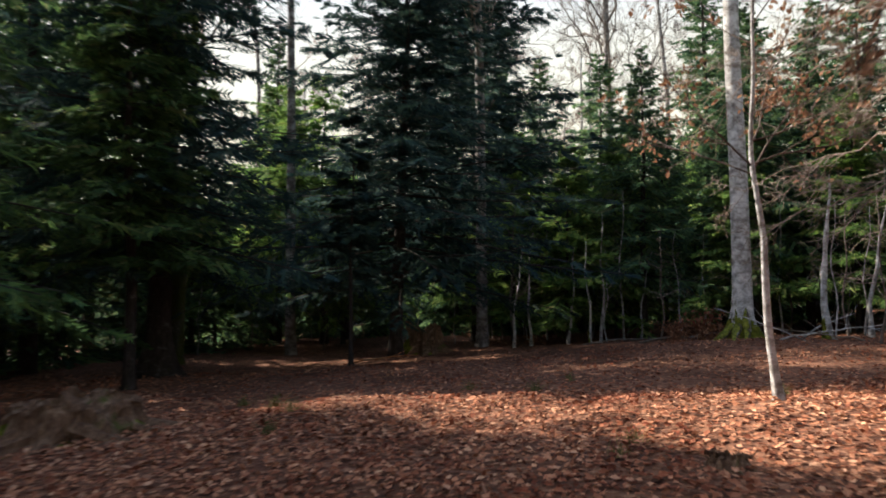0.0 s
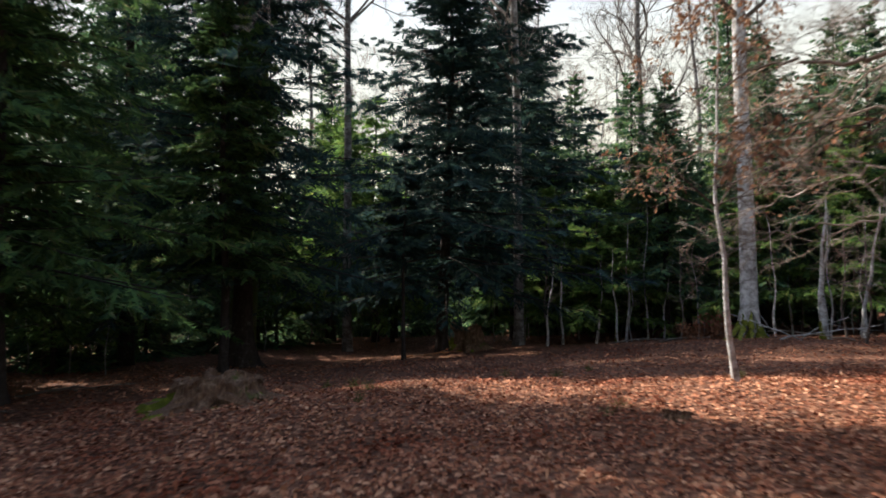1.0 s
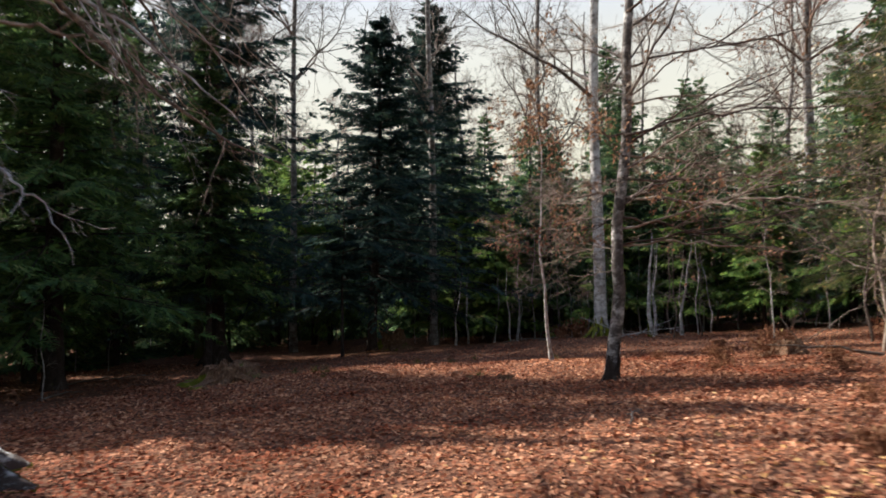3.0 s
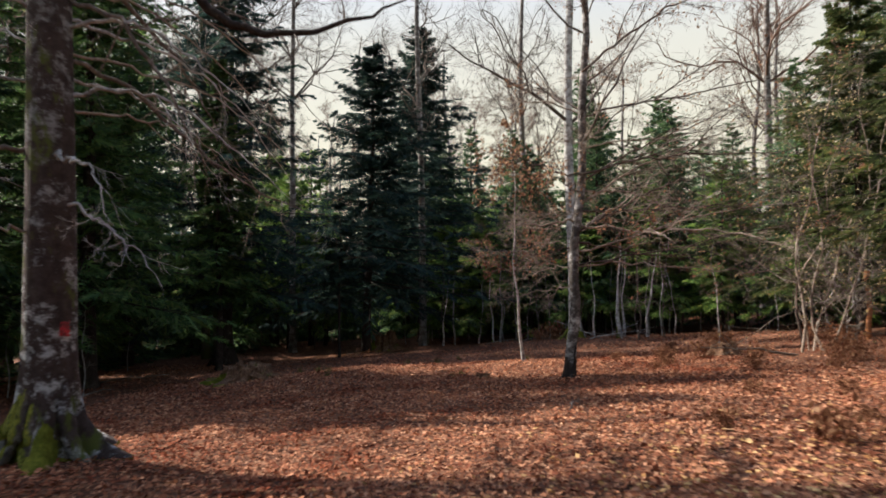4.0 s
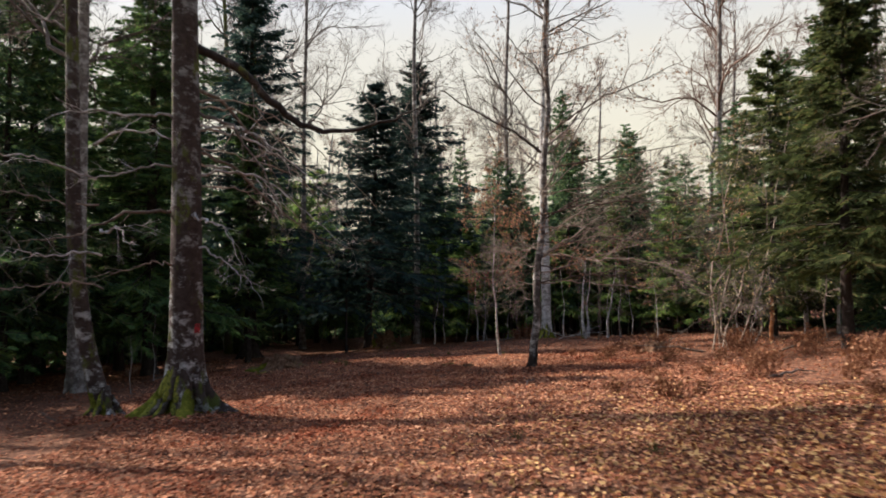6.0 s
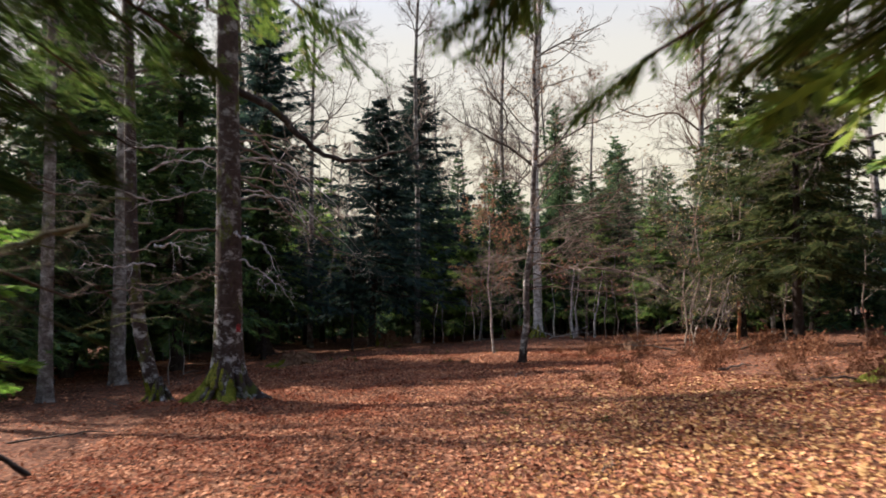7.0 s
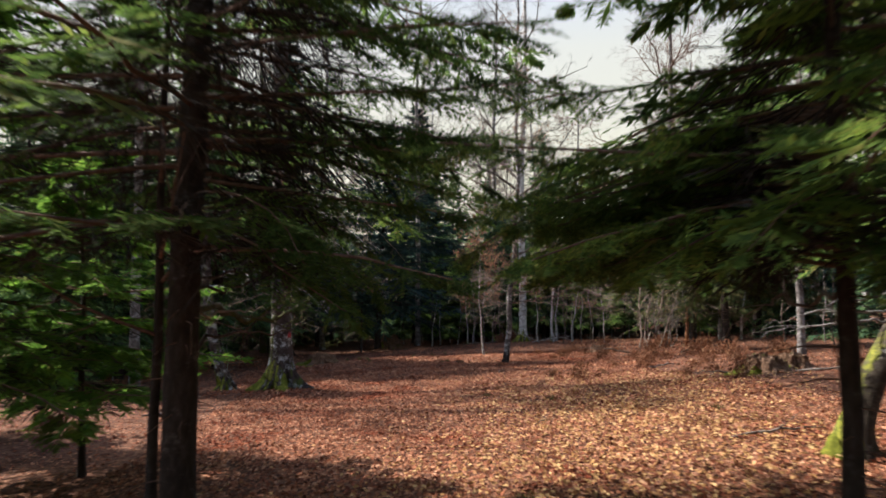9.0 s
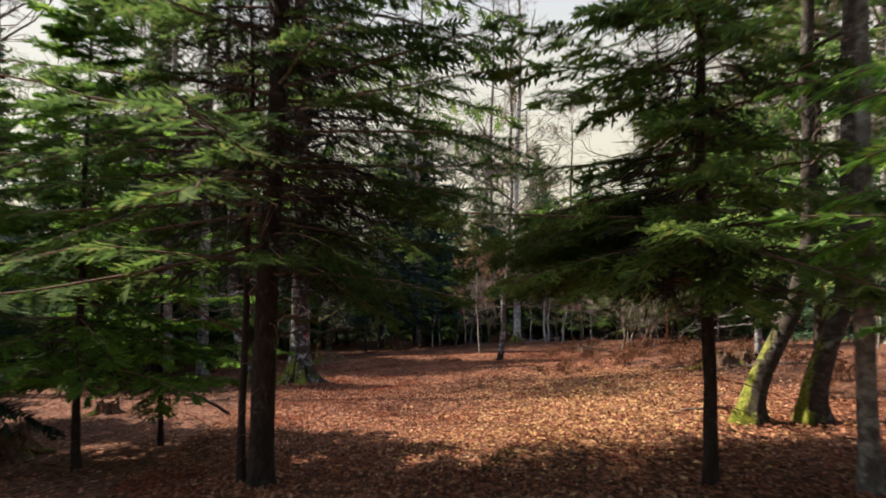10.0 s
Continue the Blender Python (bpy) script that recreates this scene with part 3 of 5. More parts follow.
def fir_tree(x, y, height, radius, bare, detail, label, seed, dia=None, lean=(0, 0), name="fir_tree", mat=None, keep=None, gap=0.36, flare=0.25,
             group="firs", share=1.0, stubs=14, skirt=0.85, droop=0.18, close=None, boughs=(), inner_share=0.4):
    """A fir: whorls of flat drooping branches, twigs in one plane on each, needles by the level of detail."""
    rng = np.random.default_rng(seed)
    root = rooted(name, x, y, label, "fir tree", group)
    P = stem_path(rng, height, 0.04, lean, 12)
    R = (dia or height * 0.028) / 2 * (1 - 0.93 * np.linspace(0, 1, 12))
    s = Soup()
    trunk_mesh(s, rng, P, R, 12, flare, 5, 0.2 if flare < 0.5 else 0.35, 0.03)
    part("trunk", s, M_FIRBARK, root)
    z = np.arange(bare, height - 0.15, gap) if detail < 2 else np.concatenate([np.arange(bare, min(7, height - 0.15), gap), np.arange(7, height - 0.15, 0.5)])
    per = (5, 6, 6)[detail]
    z = (z[:, None] + rng.uniform(-0.5, 0.5, (len(z), per)) * gap).ravel()
    az = (np.arange(per)[None] * 2 * np.pi / per + rng.uniform(0, 6.28, (len(z) // per, 1)) + rng.normal(size=(len(z) // per, per)) * 0.3).ravel()
    if share < 1:
        ok = rng.uniform(size=len(z)) < share
        z, az = z[ok], az[ok]
    q = np.clip((z - bare) / (height - bare), 0, 1)
    L = radius * ((1 - q) ** 1.05 * np.minimum(1, skirt + 1.6 * q) + 0.045) * rng.uniform(0.55, 1.22, len(z))
    rise = (-droop + (0.65 + droop) * q) + rng.normal(size=len(z)) * 0.10
    sag = -0.10 - 0.10 * rng.uniform(size=len(z)) + 0.25 * (1 - q) * rng.uniform(size=len(z))
    k = 7
    u = np.linspace(0, 1, k)[None]
    h = L[:, None] * u
    B = np.stack([h * np.cos(az)[:, None], h * np.sin(az)[:, None], h * rise[:, None] + L[:, None] * sag[:, None] * u ** 2 + z[:, None]], -1)
    B[..., :2] += rng.normal(size=(len(z), k, 2)) * 0.02 * u[..., None] * L[:, None, None]
    base = np.stack([np.interp(z, P[:, 2], P[:, i]) for i in (0, 1)], -1)
    B[..., :2] += base[:, None]
    if keep is not None:
        ok = keep(B, root)
        B, L = B[ok], L[ok]
    if boughs:
        # long single boughs: height, bearing, length, fall of the tip
        bz, ba, bl, fall = np.array(boughs, float).T
        ba = np.radians(ba)[:, None] + 0.12 * np.sin(3 * u + bz[:, None] * 7)
        hh = bl[:, None] * u
        low = bz[:, None] + 0.10 * np.sin(3.1 * u) - fall[:, None] * u ** 1.7
        C = np.stack([hh * np.cos(ba), hh * np.sin(ba), low], -1) + rng.normal(size=(len(bl), k, 3)) * 0.02 * u[..., None]
        B, L = np.concatenate([B, C]), np.concatenate([L, bl])
    s = Soup()
    rad = (0.004 + 0.0065 * L)[:, None] * np.linspace(1, 0.25, k)[None]
    if detail:
        tubes(s, B if detail > 1 else B[:, ::2], rad if detail > 1 else rad[:, ::2], 4 if detail > 1 else 3)
    else:
        tubes(s, B[:, ::3], rad[:, ::3], 3)
    # dead stubs below the crown
    sz = rng.uniform(0.4, bare + 1.0, stubs)
    sa = rng.uniform(0, 6.28, stubs)
    sl = rng.uniform(0.2, 0.9, stubs) * min(1, radius / 2)
    uu = np.linspace(0, 1, 4)[None]
    S = np.stack([sl[:, None] * uu * np.cos(sa)[:, None], sl[:, None] * uu * np.sin(sa)[:, None], sz[:, None] - 0.25 * sl[:, None] * uu ** 2], -1)
    S[..., :2] += rng.normal(size=(stubs, 4, 2)) * 0.02
    tubes(s, S, np.full((stubs, 4), 0.007) * np.linspace(1, 0.4, 4), 3)
    part("limbwork", s, M_REDTWIG if detail > 1 else M_FIRBARK, root, "thin drooping brown branches", kind="stuff")
    # twigs
    m, marks = ((7, (0.15, 0.38, 0.62)), (9, (0.06, 0.18, 0.30, 0.42, 0.54, 0.66, 0.78, 0.88)), (13, (0.08, 0.2, 0.32, 0.44, 0.56, 0.68, 0.8)))[detail]
    v = np.linspace(0.10, 1.0, m)[None] + rng.uniform(-0.5, 0.5, (len(B), m)) * 0.8 / m
    v = np.clip(v, 0.08, 1)
    A, T = along(B, v)
    side = unit(np.cross(T, np.array([0, 0, 1.0])))
    wide, extra = ((0.055, 0.06), (0.046, 0.04), (0.034, 0.03))[detail]
    tilt, hang = ((0.8, 0.7), (0.65, 0.55), (0.35, 0.4))[detail]
    s, dead = Soup(), Soup()
    sprays = diamonds if detail > 1 else spikes
    for sign in (-1, 1):
        tl = (L[:, None] * 0.42 * (1 - v) ** 0.7 + 0.12 + 0.04 * L[:, None]) * rng.uniform(0.7, 1.2, v.shape)
        if detail:
            tl = (1.3, 0.7)[detail - 1] * np.tanh(tl / (1.3, 0.7)[detail - 1])
        ang = np.radians(rng.uniform(38, 62, v.shape))[..., None] * (1 - 0.75 * (v > 0.95)[..., None])
        D = np.cos(ang) * T + sign * np.sin(ang) * side
        D[..., 2] -= rng.uniform(0.0, hang, v.shape)
        D = unit(D)
        a, d, l = A.reshape(-1, 3), D.reshape(-1, 3), tl.ravel()
        if detail > 1:
            # dead inner twigs near the trunk, in near-black bark that deepens the inner shade
            inner = (v < inner_share * np.clip(1.3 - B[:, :1, 2] / (0.8 * height), 0.25, 1)).ravel()
            ia, dd, il = a[inner], d[inner], l[inner]
            inn = unit(rng.normal(size=ia.shape) + np.array([0, 0, 0.5]))
            diamonds(dead, ia, dd, il, np.full(il.shape, 0.016), inn)
            for t0 in (0.1, 0.22, 0.34, 0.46, 0.58, 0.7, 0.82, 0.94):
                sd = unit(dd + rng.normal(size=dd.shape) * 0.6 - np.array([0, 0, 0.3]))
                diamonds(dead, ia + dd * (il * t0)[:, None], sd, il * 0.55, np.full(il.shape, 0.014), inn)
            a, d, l = a[~inner], d[~inner], l[~inner]
        N = unit(rng.normal(size=a.shape) * tilt + np.array([0, 0, 1.0]))
        c = unit(np.cross(d, N))
        if close is not None:
            # combed needles on the sprays that hang beside the way
            near = close(a, root)
            fa, fd, fl, fn, fc = a[near], d[near], l[near], N[near], c[near]
            comb(s, rng, fa, fd, fl, fn, 10)
            for sg in (-1, 1):
                for t0 in marks:
                    dd = unit(fd * 0.72 + sg * fc * 0.7 + rng.normal(size=fd.shape) * 0.15)
                    w = fl * (0.58 - 0.36 * t0) * rng.uniform(0.7, 1.2, fl.shape)
                    comb(s, rng, fa + fd * (fl * t0)[:, None], dd, 0.15 * np.tanh(w / 0.15), fn, 4)
            a, d, l, N, c = a[~near], d[~near], l[~near], N[~near], c[~near]
        sprays(s, a, d, l * 1.05, wide + extra * l, N)
        for sg in (-1, 1):
            for t0 in marks:
                dd = unit(d * 0.72 + sg * c * 0.7 + rng.normal(size=d.shape) * 0.15)
                w = l * (0.58 - 0.36 * t0) * rng.uniform(0.7, 1.2, l.shape)
                w = (0.24, 0.15)[detail - 1] * np.tanh(w / (0.24, 0.15)[detail - 1]) if detail else w
                sprays(s, a + d * (l * t0)[:, None], dd, w, wide * 0.9 + extra * w, N)
    part("crown", s, mat or M_SHADENEEDLE, root, "dense flat sprays of green needles", False, "stuff")
    if detail > 1:
        part("deadwood", dead, M_FIRBARK, root, "dead brown inner twigs", False, "stuff")
    return root


def spread(ob, x, y, size=1.0, turn=0.0, label=""):
    c = copy_thing(ob, pose(x, y, float(land(x, y)), 0, 0, turn) @ Matrix.Diagonal((size, size, size, 1)))
    return tagged(c, label) if label else c


# ---- the firs round the glade ----
DARK = "tall dark green fir with drooping branches at the glade's edge"
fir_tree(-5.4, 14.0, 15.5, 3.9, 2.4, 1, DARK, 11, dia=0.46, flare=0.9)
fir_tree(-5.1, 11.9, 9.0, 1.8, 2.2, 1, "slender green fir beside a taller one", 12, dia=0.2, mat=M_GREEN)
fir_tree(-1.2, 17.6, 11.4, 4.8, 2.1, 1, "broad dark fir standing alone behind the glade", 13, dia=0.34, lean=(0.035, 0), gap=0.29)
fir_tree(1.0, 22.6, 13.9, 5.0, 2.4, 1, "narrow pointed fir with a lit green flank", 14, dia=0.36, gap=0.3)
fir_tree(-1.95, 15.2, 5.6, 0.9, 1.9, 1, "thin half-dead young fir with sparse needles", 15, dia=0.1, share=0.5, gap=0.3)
fir_tree(-7.2, 8.2, 13.0, 3.6, 2.0, 1, DARK, 16, dia=0.42, mat=M_GREEN)
fir_tree(11.4, 8.2, 9.0, 3.4, 1.7, 1, "bushy fir with brown leaves caught in its branches", 17, dia=0.26, mat=M_OLIVE)
fir_tree(14.8, 9.5, 13.0, 4.0, 1.9, 1, DARK, 18, dia=0.36, mat=M_OLIVE)
fir_tree(-10.3, 1.4, 9.0, 2.9, 1.3, 1, "green fir with sunlit lower branches", 19, dia=0.3, mat=M_GREEN)


def clear_way(B, root):
    """Drops the branches that would hang into the open lane between the trunks."""
    w = B + np.array(root.matrix_world.translation)
    up = w[..., 2] - land(w[..., 0], w[..., 1])
    aside = np.abs(w[..., 0] + 0.78 - 0.11 * (w[..., 1] + 15.9))
    over = np.sign(w[:, :1, 0] + 1.0) * (w[..., 0] + 1.0) < -0.5
    return ~(((aside < 0.45) & (up < np.where(w[..., 1] > -15.4, 2.1, 1.85))) | (over & (up < 2.7))).any(1)


def clear_left(B, root):
    """As above, and no low branches over the young firs."""
    west = (B[:, -1, 0] - B[:, 0, 0] < -0.7) & (B[:, 0, 2] < 2.3)
    north = (B[:, -1, 1] - B[:, 0, 1] > 1.2) & (B[:, 0, 2] < 2.9)
    return clear_way(B, root) & ~west & ~north


def clear_right(B, root):
    """The lane kept open, and the east crown thinned to let more light through."""
    east = (B[:, -1, 0] - B[:, 0, 0] > 0.5) & (B[:, 0, 2] > 2.0) & (B[:, -1, 1] - B[:, 0, 1] < 0.9) & (np.arange(len(B)) % 2 > 0)
    return clear_way(B, root) & ~east


def beside_way(a, root):
    w = a + np.array(root.matrix_world.translation)
    return (np.abs(w[:, 0] + 1.0) < 1.5) & (w[:, 2] < 5.0)


LEFT_BOUGHS = [(3.3, 70, 2.3, 0.5), (2.8, 75, 2.4, 0.35),
               (4.2, 20, 3.3, 0.4), (4.7, 36, 3.5, 0.3), (5.2, 8, 3.3, 0.2), (5.8, 26, 3.3, 0.2), (5.0, 50, 3.6, 0.4), (6.3, 14, 3.2, 0.2), (6.6, 40, 3.2, 0.1), (4.0, 4, 3.0, 0.4),
               (3.2, 14, 2.6, 0.3), (3.1, 32, 2.9, 0.4), (3.6, 42, 3.0, 0.5), (3.0, 52, 2.6, 0.4),
               (2.3, 5, 1.3, 0.5), (2.5, 30, 1.5, 0.5), (2.6, -20, 1.5, 0.6), (2.7, -50, 1.6, 0.5), (2.9, 62, 2.0, 0.4), (2.9, 45, 1.8, 0.6)]
RIGHT_BOUGHS = [(1.95, 118, 1.9, 0.3), (2.1, 140, 1.7, 0.3), (2.2, 160, 1.7, 0.2), (2.3, 170, 1.6, 0.2), (2.0, 95, 2.0, 0.35), (2.2, 128, 2.3, 0.5), (2.3, 105, 2.6, 0.5), (2.45, 84, 2.6, 0.5),
                (2.35, 117, 2.9, 0.55), (2.25, 110, 2.9, 0.45), (2.55, 123, 3.0, 0.65), (2.4, 152, 1.9, 0.35),
                (2.1, 150, 1.6, 0.1), (2.0, 135, 1.9, 0.15), (1.85, 165, 1.8, 0.1), (2.0, 160, 1.9, 0.2), (1.75, 138, 1.9, 0.05), (1.9, 125, 2.2, 0.15), (2.5, 112, 2.9, 0.3), (2.7, 108, 3.0, 0.3), (2.4, 106, 3.0, 0.35), (2.65, 118, 2.8, 0.3), (2.85, 113, 3.0, 0.35),
                (2.0, 200, 1.4, 0.3), (2.1, 225, 1.3, 0.3), (1.9, 252, 1.1, 0.2), (2.05, 300, 1.5, 0.3), (2.3, 330, 1.6, 0.3), (1.8, 150, 1.7, 0.1)]
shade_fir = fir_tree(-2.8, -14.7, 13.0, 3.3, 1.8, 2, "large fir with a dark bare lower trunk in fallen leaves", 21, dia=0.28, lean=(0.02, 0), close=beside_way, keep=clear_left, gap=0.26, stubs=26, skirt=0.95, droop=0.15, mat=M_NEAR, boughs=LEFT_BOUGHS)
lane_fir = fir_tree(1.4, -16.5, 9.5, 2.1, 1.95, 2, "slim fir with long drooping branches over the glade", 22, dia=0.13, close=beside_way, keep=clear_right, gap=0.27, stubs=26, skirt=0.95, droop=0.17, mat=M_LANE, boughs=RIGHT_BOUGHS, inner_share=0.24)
fir_tree(-5.45, -12.8, 7.4, 2.1, 1.3, 2, "young fir with bright green sunlit sprays", 23, dia=0.12, mat=M_SUNYOUNG, inner_share=0.2, gap=0.34, skirt=0.9)
fir_tree(-4.85, -11.1, 4.6, 1.8, 1.2, 2, "young fir with bright green sunlit sprays", 24, dia=0.09, mat=M_SUNYOUNG, inner_share=0.2, gap=0.36, skirt=0.9)
fir_tree(3.7, -19.3, 8.0, 2.7, 1.2, 2, "fir with light green low branches", 25, dia=0.2, mat=M_SUNYOUNG, inner_share=0.2, keep=clear_way, gap=0.5, skirt=0.9,
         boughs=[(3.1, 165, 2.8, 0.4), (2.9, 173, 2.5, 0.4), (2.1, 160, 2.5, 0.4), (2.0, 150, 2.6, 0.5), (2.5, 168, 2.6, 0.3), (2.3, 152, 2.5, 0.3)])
# added, largely out of view, for its shadow on the leaves
fir_tree(-9.0, -10.4, 6.2, 2.1, 0.9, 1, "low bushy fir added to shade the leaves", 29, dia=0.14, mat=M_GREEN)
fir_tree(5.3, -12.0, 9.0, 2.6, 2.3, 1, "green fir behind the leaning mossy beeches", 28, dia=0.2, mat=M_LITGREEN)
# the next four are added along the west rim for the shadows they cast
fir_tree(-8.3, -12.4, 9.5, 2.3, 1.2, 1, "shady fir behind the young ones", 26, dia=0.2)
fir_tree(-10.2, 7.4, 14.5, 3.8, 1.5, 1, DARK, 27, dia=0.36, mat=M_GREEN)
fir_tree(-8.9, 10.6, 11.0, 2.9, 1.6, 1, DARK, 30, dia=0.32, mat=M_GREEN)
fir_tree(-9.8, -7.2, 8.5, 2.4, 1.0, 1, "low bushy fir added to shade the leaves", 34, dia=0.18, mat=M_OLIVE)
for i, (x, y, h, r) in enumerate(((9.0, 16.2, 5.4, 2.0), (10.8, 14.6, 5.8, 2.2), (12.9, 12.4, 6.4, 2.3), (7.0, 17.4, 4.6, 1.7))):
    fir_tree(x, y, h, r, 1.1, 1, "short green fir at the wood's edge", 36 + i, dia=0.12, mat=M_LITGREEN)
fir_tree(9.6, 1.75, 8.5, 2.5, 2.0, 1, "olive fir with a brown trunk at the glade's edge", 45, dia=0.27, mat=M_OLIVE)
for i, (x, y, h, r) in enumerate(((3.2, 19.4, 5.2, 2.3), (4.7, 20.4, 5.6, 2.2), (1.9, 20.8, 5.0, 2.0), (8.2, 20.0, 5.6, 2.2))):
    fir_tree(x, y, h, r, 0.9, 1, "young green fir with hanging sprays behind the glade", 52 + i, dia=0.1, mat=M_LITGREEN, group="young firs")
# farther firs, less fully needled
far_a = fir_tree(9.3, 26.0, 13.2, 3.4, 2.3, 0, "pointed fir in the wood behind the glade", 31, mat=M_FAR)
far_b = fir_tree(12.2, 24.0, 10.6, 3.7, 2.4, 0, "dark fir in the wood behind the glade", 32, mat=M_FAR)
far_c = fir_tree(4.6, 25.0, 6.4, 2.6, 1.7, 0, "bushy young fir with lit green tips", 33, mat=M_LITGREEN, group="young firs")
rng = np.random.default_rng(77)
for x, y, s in ((-6.7, 30, 0.95), (-13.5, 17, 1.25), (-9.2, 16.4, 1.1), (-11.8, 20.6, 1.15), (-17, 8, 1.1), (-11.5, 24, 1.1), 
                (18, 16, 1.0), (21, 24, 1.1), (4.0, 30, 0.85), (-13.5, 6.5, 0.85), (17, 1, 0.95), (-9.5, -24, 1.0), (8, -27, 1.1), (-2, -31, 1.1)):
    spread(far_a, x, y, s, rng.uniform(0, 360))
# the copy at (-10.0, 5.6) is added to shade the glade
for x, y, s in ((16, 28, 0.9), (-3.5, 27, 0.7), (2.0, 31, 0.75), 
                (19.5, 6, 0.9), (13.5, 14.5, 0.85), (-16, 12, 1.1), (-10.0, 5.6, 1.0), (16, -8, 0.9), (-13.5, -12, 0.75), (9.2, 18.6, 0.72), (7.4, 28.5, 0.85), (2.2, 27, 0.95), (5.8, 27, 0.95), (5.2, 19.4, 0.72), (7.6, 18.2, 0.75), (10.6, 18.8, 0.85), (8.6, 21.5, 0.92), (12.2, 16.6, 0.7), (6.4, 21.5, 0.6)):
    spread(far_b, x, y, s, rng.uniform(0, 360))
for x, y, s in ((6.6, 26, 1.15), (3.0, 28, 1.2), (8.4, 24.0, 1.0), (10.8, 21.5, 1.05), (13.2, 18, 1.0), (-7.5, 22, 0.9), (-3.2, 23.5, 0.8), (-3.9, 24.2, 1.4), (0.5, 28.5, 1.0),
                (-4.6, 22.3, 1.25), (-5.6, 25, 1.4), (2.6, 24.6, 1.0), (16, 14, 1.0), (-11, 18.5, 1.0), (-14, 9, 0.9), (-11.6, 11.6, 0.75), (-9.6, 13.8, 0.6), (-13, 13.2, 0.9), (-6, 26, 1.0)):
    spread(far_c, x, y, s, rng.uniform(0, 360))

# a low thicket added to darken bright gaps deeper in the wood, needled to the ground
low = fir_tree(5.0, 27.0, 4.4, 2.3, 0.12, 0, "low shaded young fir needled down to the ground", 35, mat=M_FAR, group="thicket firs", skirt=1.0, droop=0.25, stubs=4)
for i in range(30):
    spread(low, -15 + 1.3 * i + rng.uniform(-0.5, 0.5), rng.uniform(26, 34), rng.uniform(0.8, 1.15), rng.uniform(0, 360))
for x, y in ((-13, 15), (-12.6, 10.4), (-14, 12.4), (-12, 18.2), (-9.8, 18.8), (-11.4, 21.6), (-7.4, 24), (-9.3, 22.6), (-8.4, 21.4), (-11.6, 16.8), (-10.4, 15.2), (-13.2, 4.4), (-12.6, 7.8), (-14.4, 1.4), (-12.6, -3.4), (-13.6, -1.0), (-12.8, -6.0), (-11.6, -9.4), (-15.2, 6.0),
             (14.6, 15.6), (15.8, 12.2), (13.4, 20.4), (16.8, 18.6), (15.6, 8.6), (16.8, 6.0), (15.4, 2.6), (16.2, -0.6), (14.8, -4.0), (15.6, -7.0), (11.2, 22.8), (17.4, 10.4), (18.6, 14.2)):
    spread(low, x, y, rng.uniform(0.75, 1.1), rng.uniform(0, 360))

# ---- beeches and other bare trees ----
LOWRIGHT = [dict(n=24, u0=0.3, u1=1.0, angle=58, length=lambda p, u: p * (0.25 - 0.17 * u), k=8, wob=0.2, rise=0.05, thick=0.42, cap=0.008),
            dict(n=7, u0=0.15, u1=1.0, angle=42, length=lambda p, u: p * (0.5 - 0.32 * u), k=5, wob=0.13, rise=0.01, thick=0.6),
            dict(n=6, u0=0.15, u1=1.0, angle=42, length=lambda p, u: p * (0.5 - 0.25 * u), k=3, wob=0.14, rise=0.0, thick=0.65),
            dict(n=3, u0=0.25, u1=1.0, angle=42, length=lambda p, u: p * 0.55, k=2, wob=0.14, rise=0.0, thick=0.7)]
SAPLING = [dict(n=22, u0=0.34, u1=1.0, angle=62, length=lambda p, u: p * (0.40 - 0.26 * u), k=6, wob=0.12, rise=0.03, thick=0.5, flat=0.5),
           dict(n=8, u0=0.2, u1=1.0, angle=42, length=lambda p, u: p * (0.5 - 0.3 * u), k=4, wob=0.14, rise=0.0, thick=0.65, flat=0.5),
           dict(n=4, u0=0.2, u1=1.0, angle=42, length=lambda p, u: p * 0.5, k=3, wob=0.14, rise=0.0, thick=0.7)]

bare_tree("beech_sapling", 2.6, 6.05, 0.088, 5.1, "young beech with a kinked pale stem and withered orange leaves", 41, M_PALE, M_BROWNTWIG, SAPLING,
          wob=0.02, kink=0.03, power=0.55, taper=0.92, sweep=(-0.17, 0, 1.0), leaf=(M_BROWNLEAF, 4, 0.058, "withered orange-brown leaves"), flare=0.25, reach=0.12)
slim, _, _ = bare_tree("beech_tree", 2.86, 3.15, 0.19, 13.5, "slender grey beech with a dark foot and long low branches", 42, M_MOTTLE, M_TWIG, LOWRIGHT,
          sweep=(0.36, 0, 3.0), wob=0.06, kink=0.05, leaf=(M_BROWNLEAF, 1, 0.05, "few withered leaves"), flare=0.25, reach=0.15, sides=24, moss=(0.5, (0.3, -1)), sock=True)
slope_tree, _, _ = bare_tree("beech_tree", 5.7, 14.3, 0.38, 23, "tall pale beech with a mossy flared foot", 43, M_SUNBARK, M_TWIG, FULL, wob=0.08, flare=0.9, lobes=4, reach=0.28,
          sides=24, moss=(0.5, (-0.8, -0.5)))
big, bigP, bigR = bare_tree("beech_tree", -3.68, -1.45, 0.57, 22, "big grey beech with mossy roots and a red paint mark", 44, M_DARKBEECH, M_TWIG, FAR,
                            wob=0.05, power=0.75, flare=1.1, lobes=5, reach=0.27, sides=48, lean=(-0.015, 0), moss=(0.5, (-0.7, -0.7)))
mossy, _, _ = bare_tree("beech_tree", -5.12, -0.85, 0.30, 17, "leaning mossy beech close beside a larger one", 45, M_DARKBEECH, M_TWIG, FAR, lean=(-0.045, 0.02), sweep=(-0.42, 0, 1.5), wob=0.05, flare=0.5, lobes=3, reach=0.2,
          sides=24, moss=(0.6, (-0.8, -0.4)))
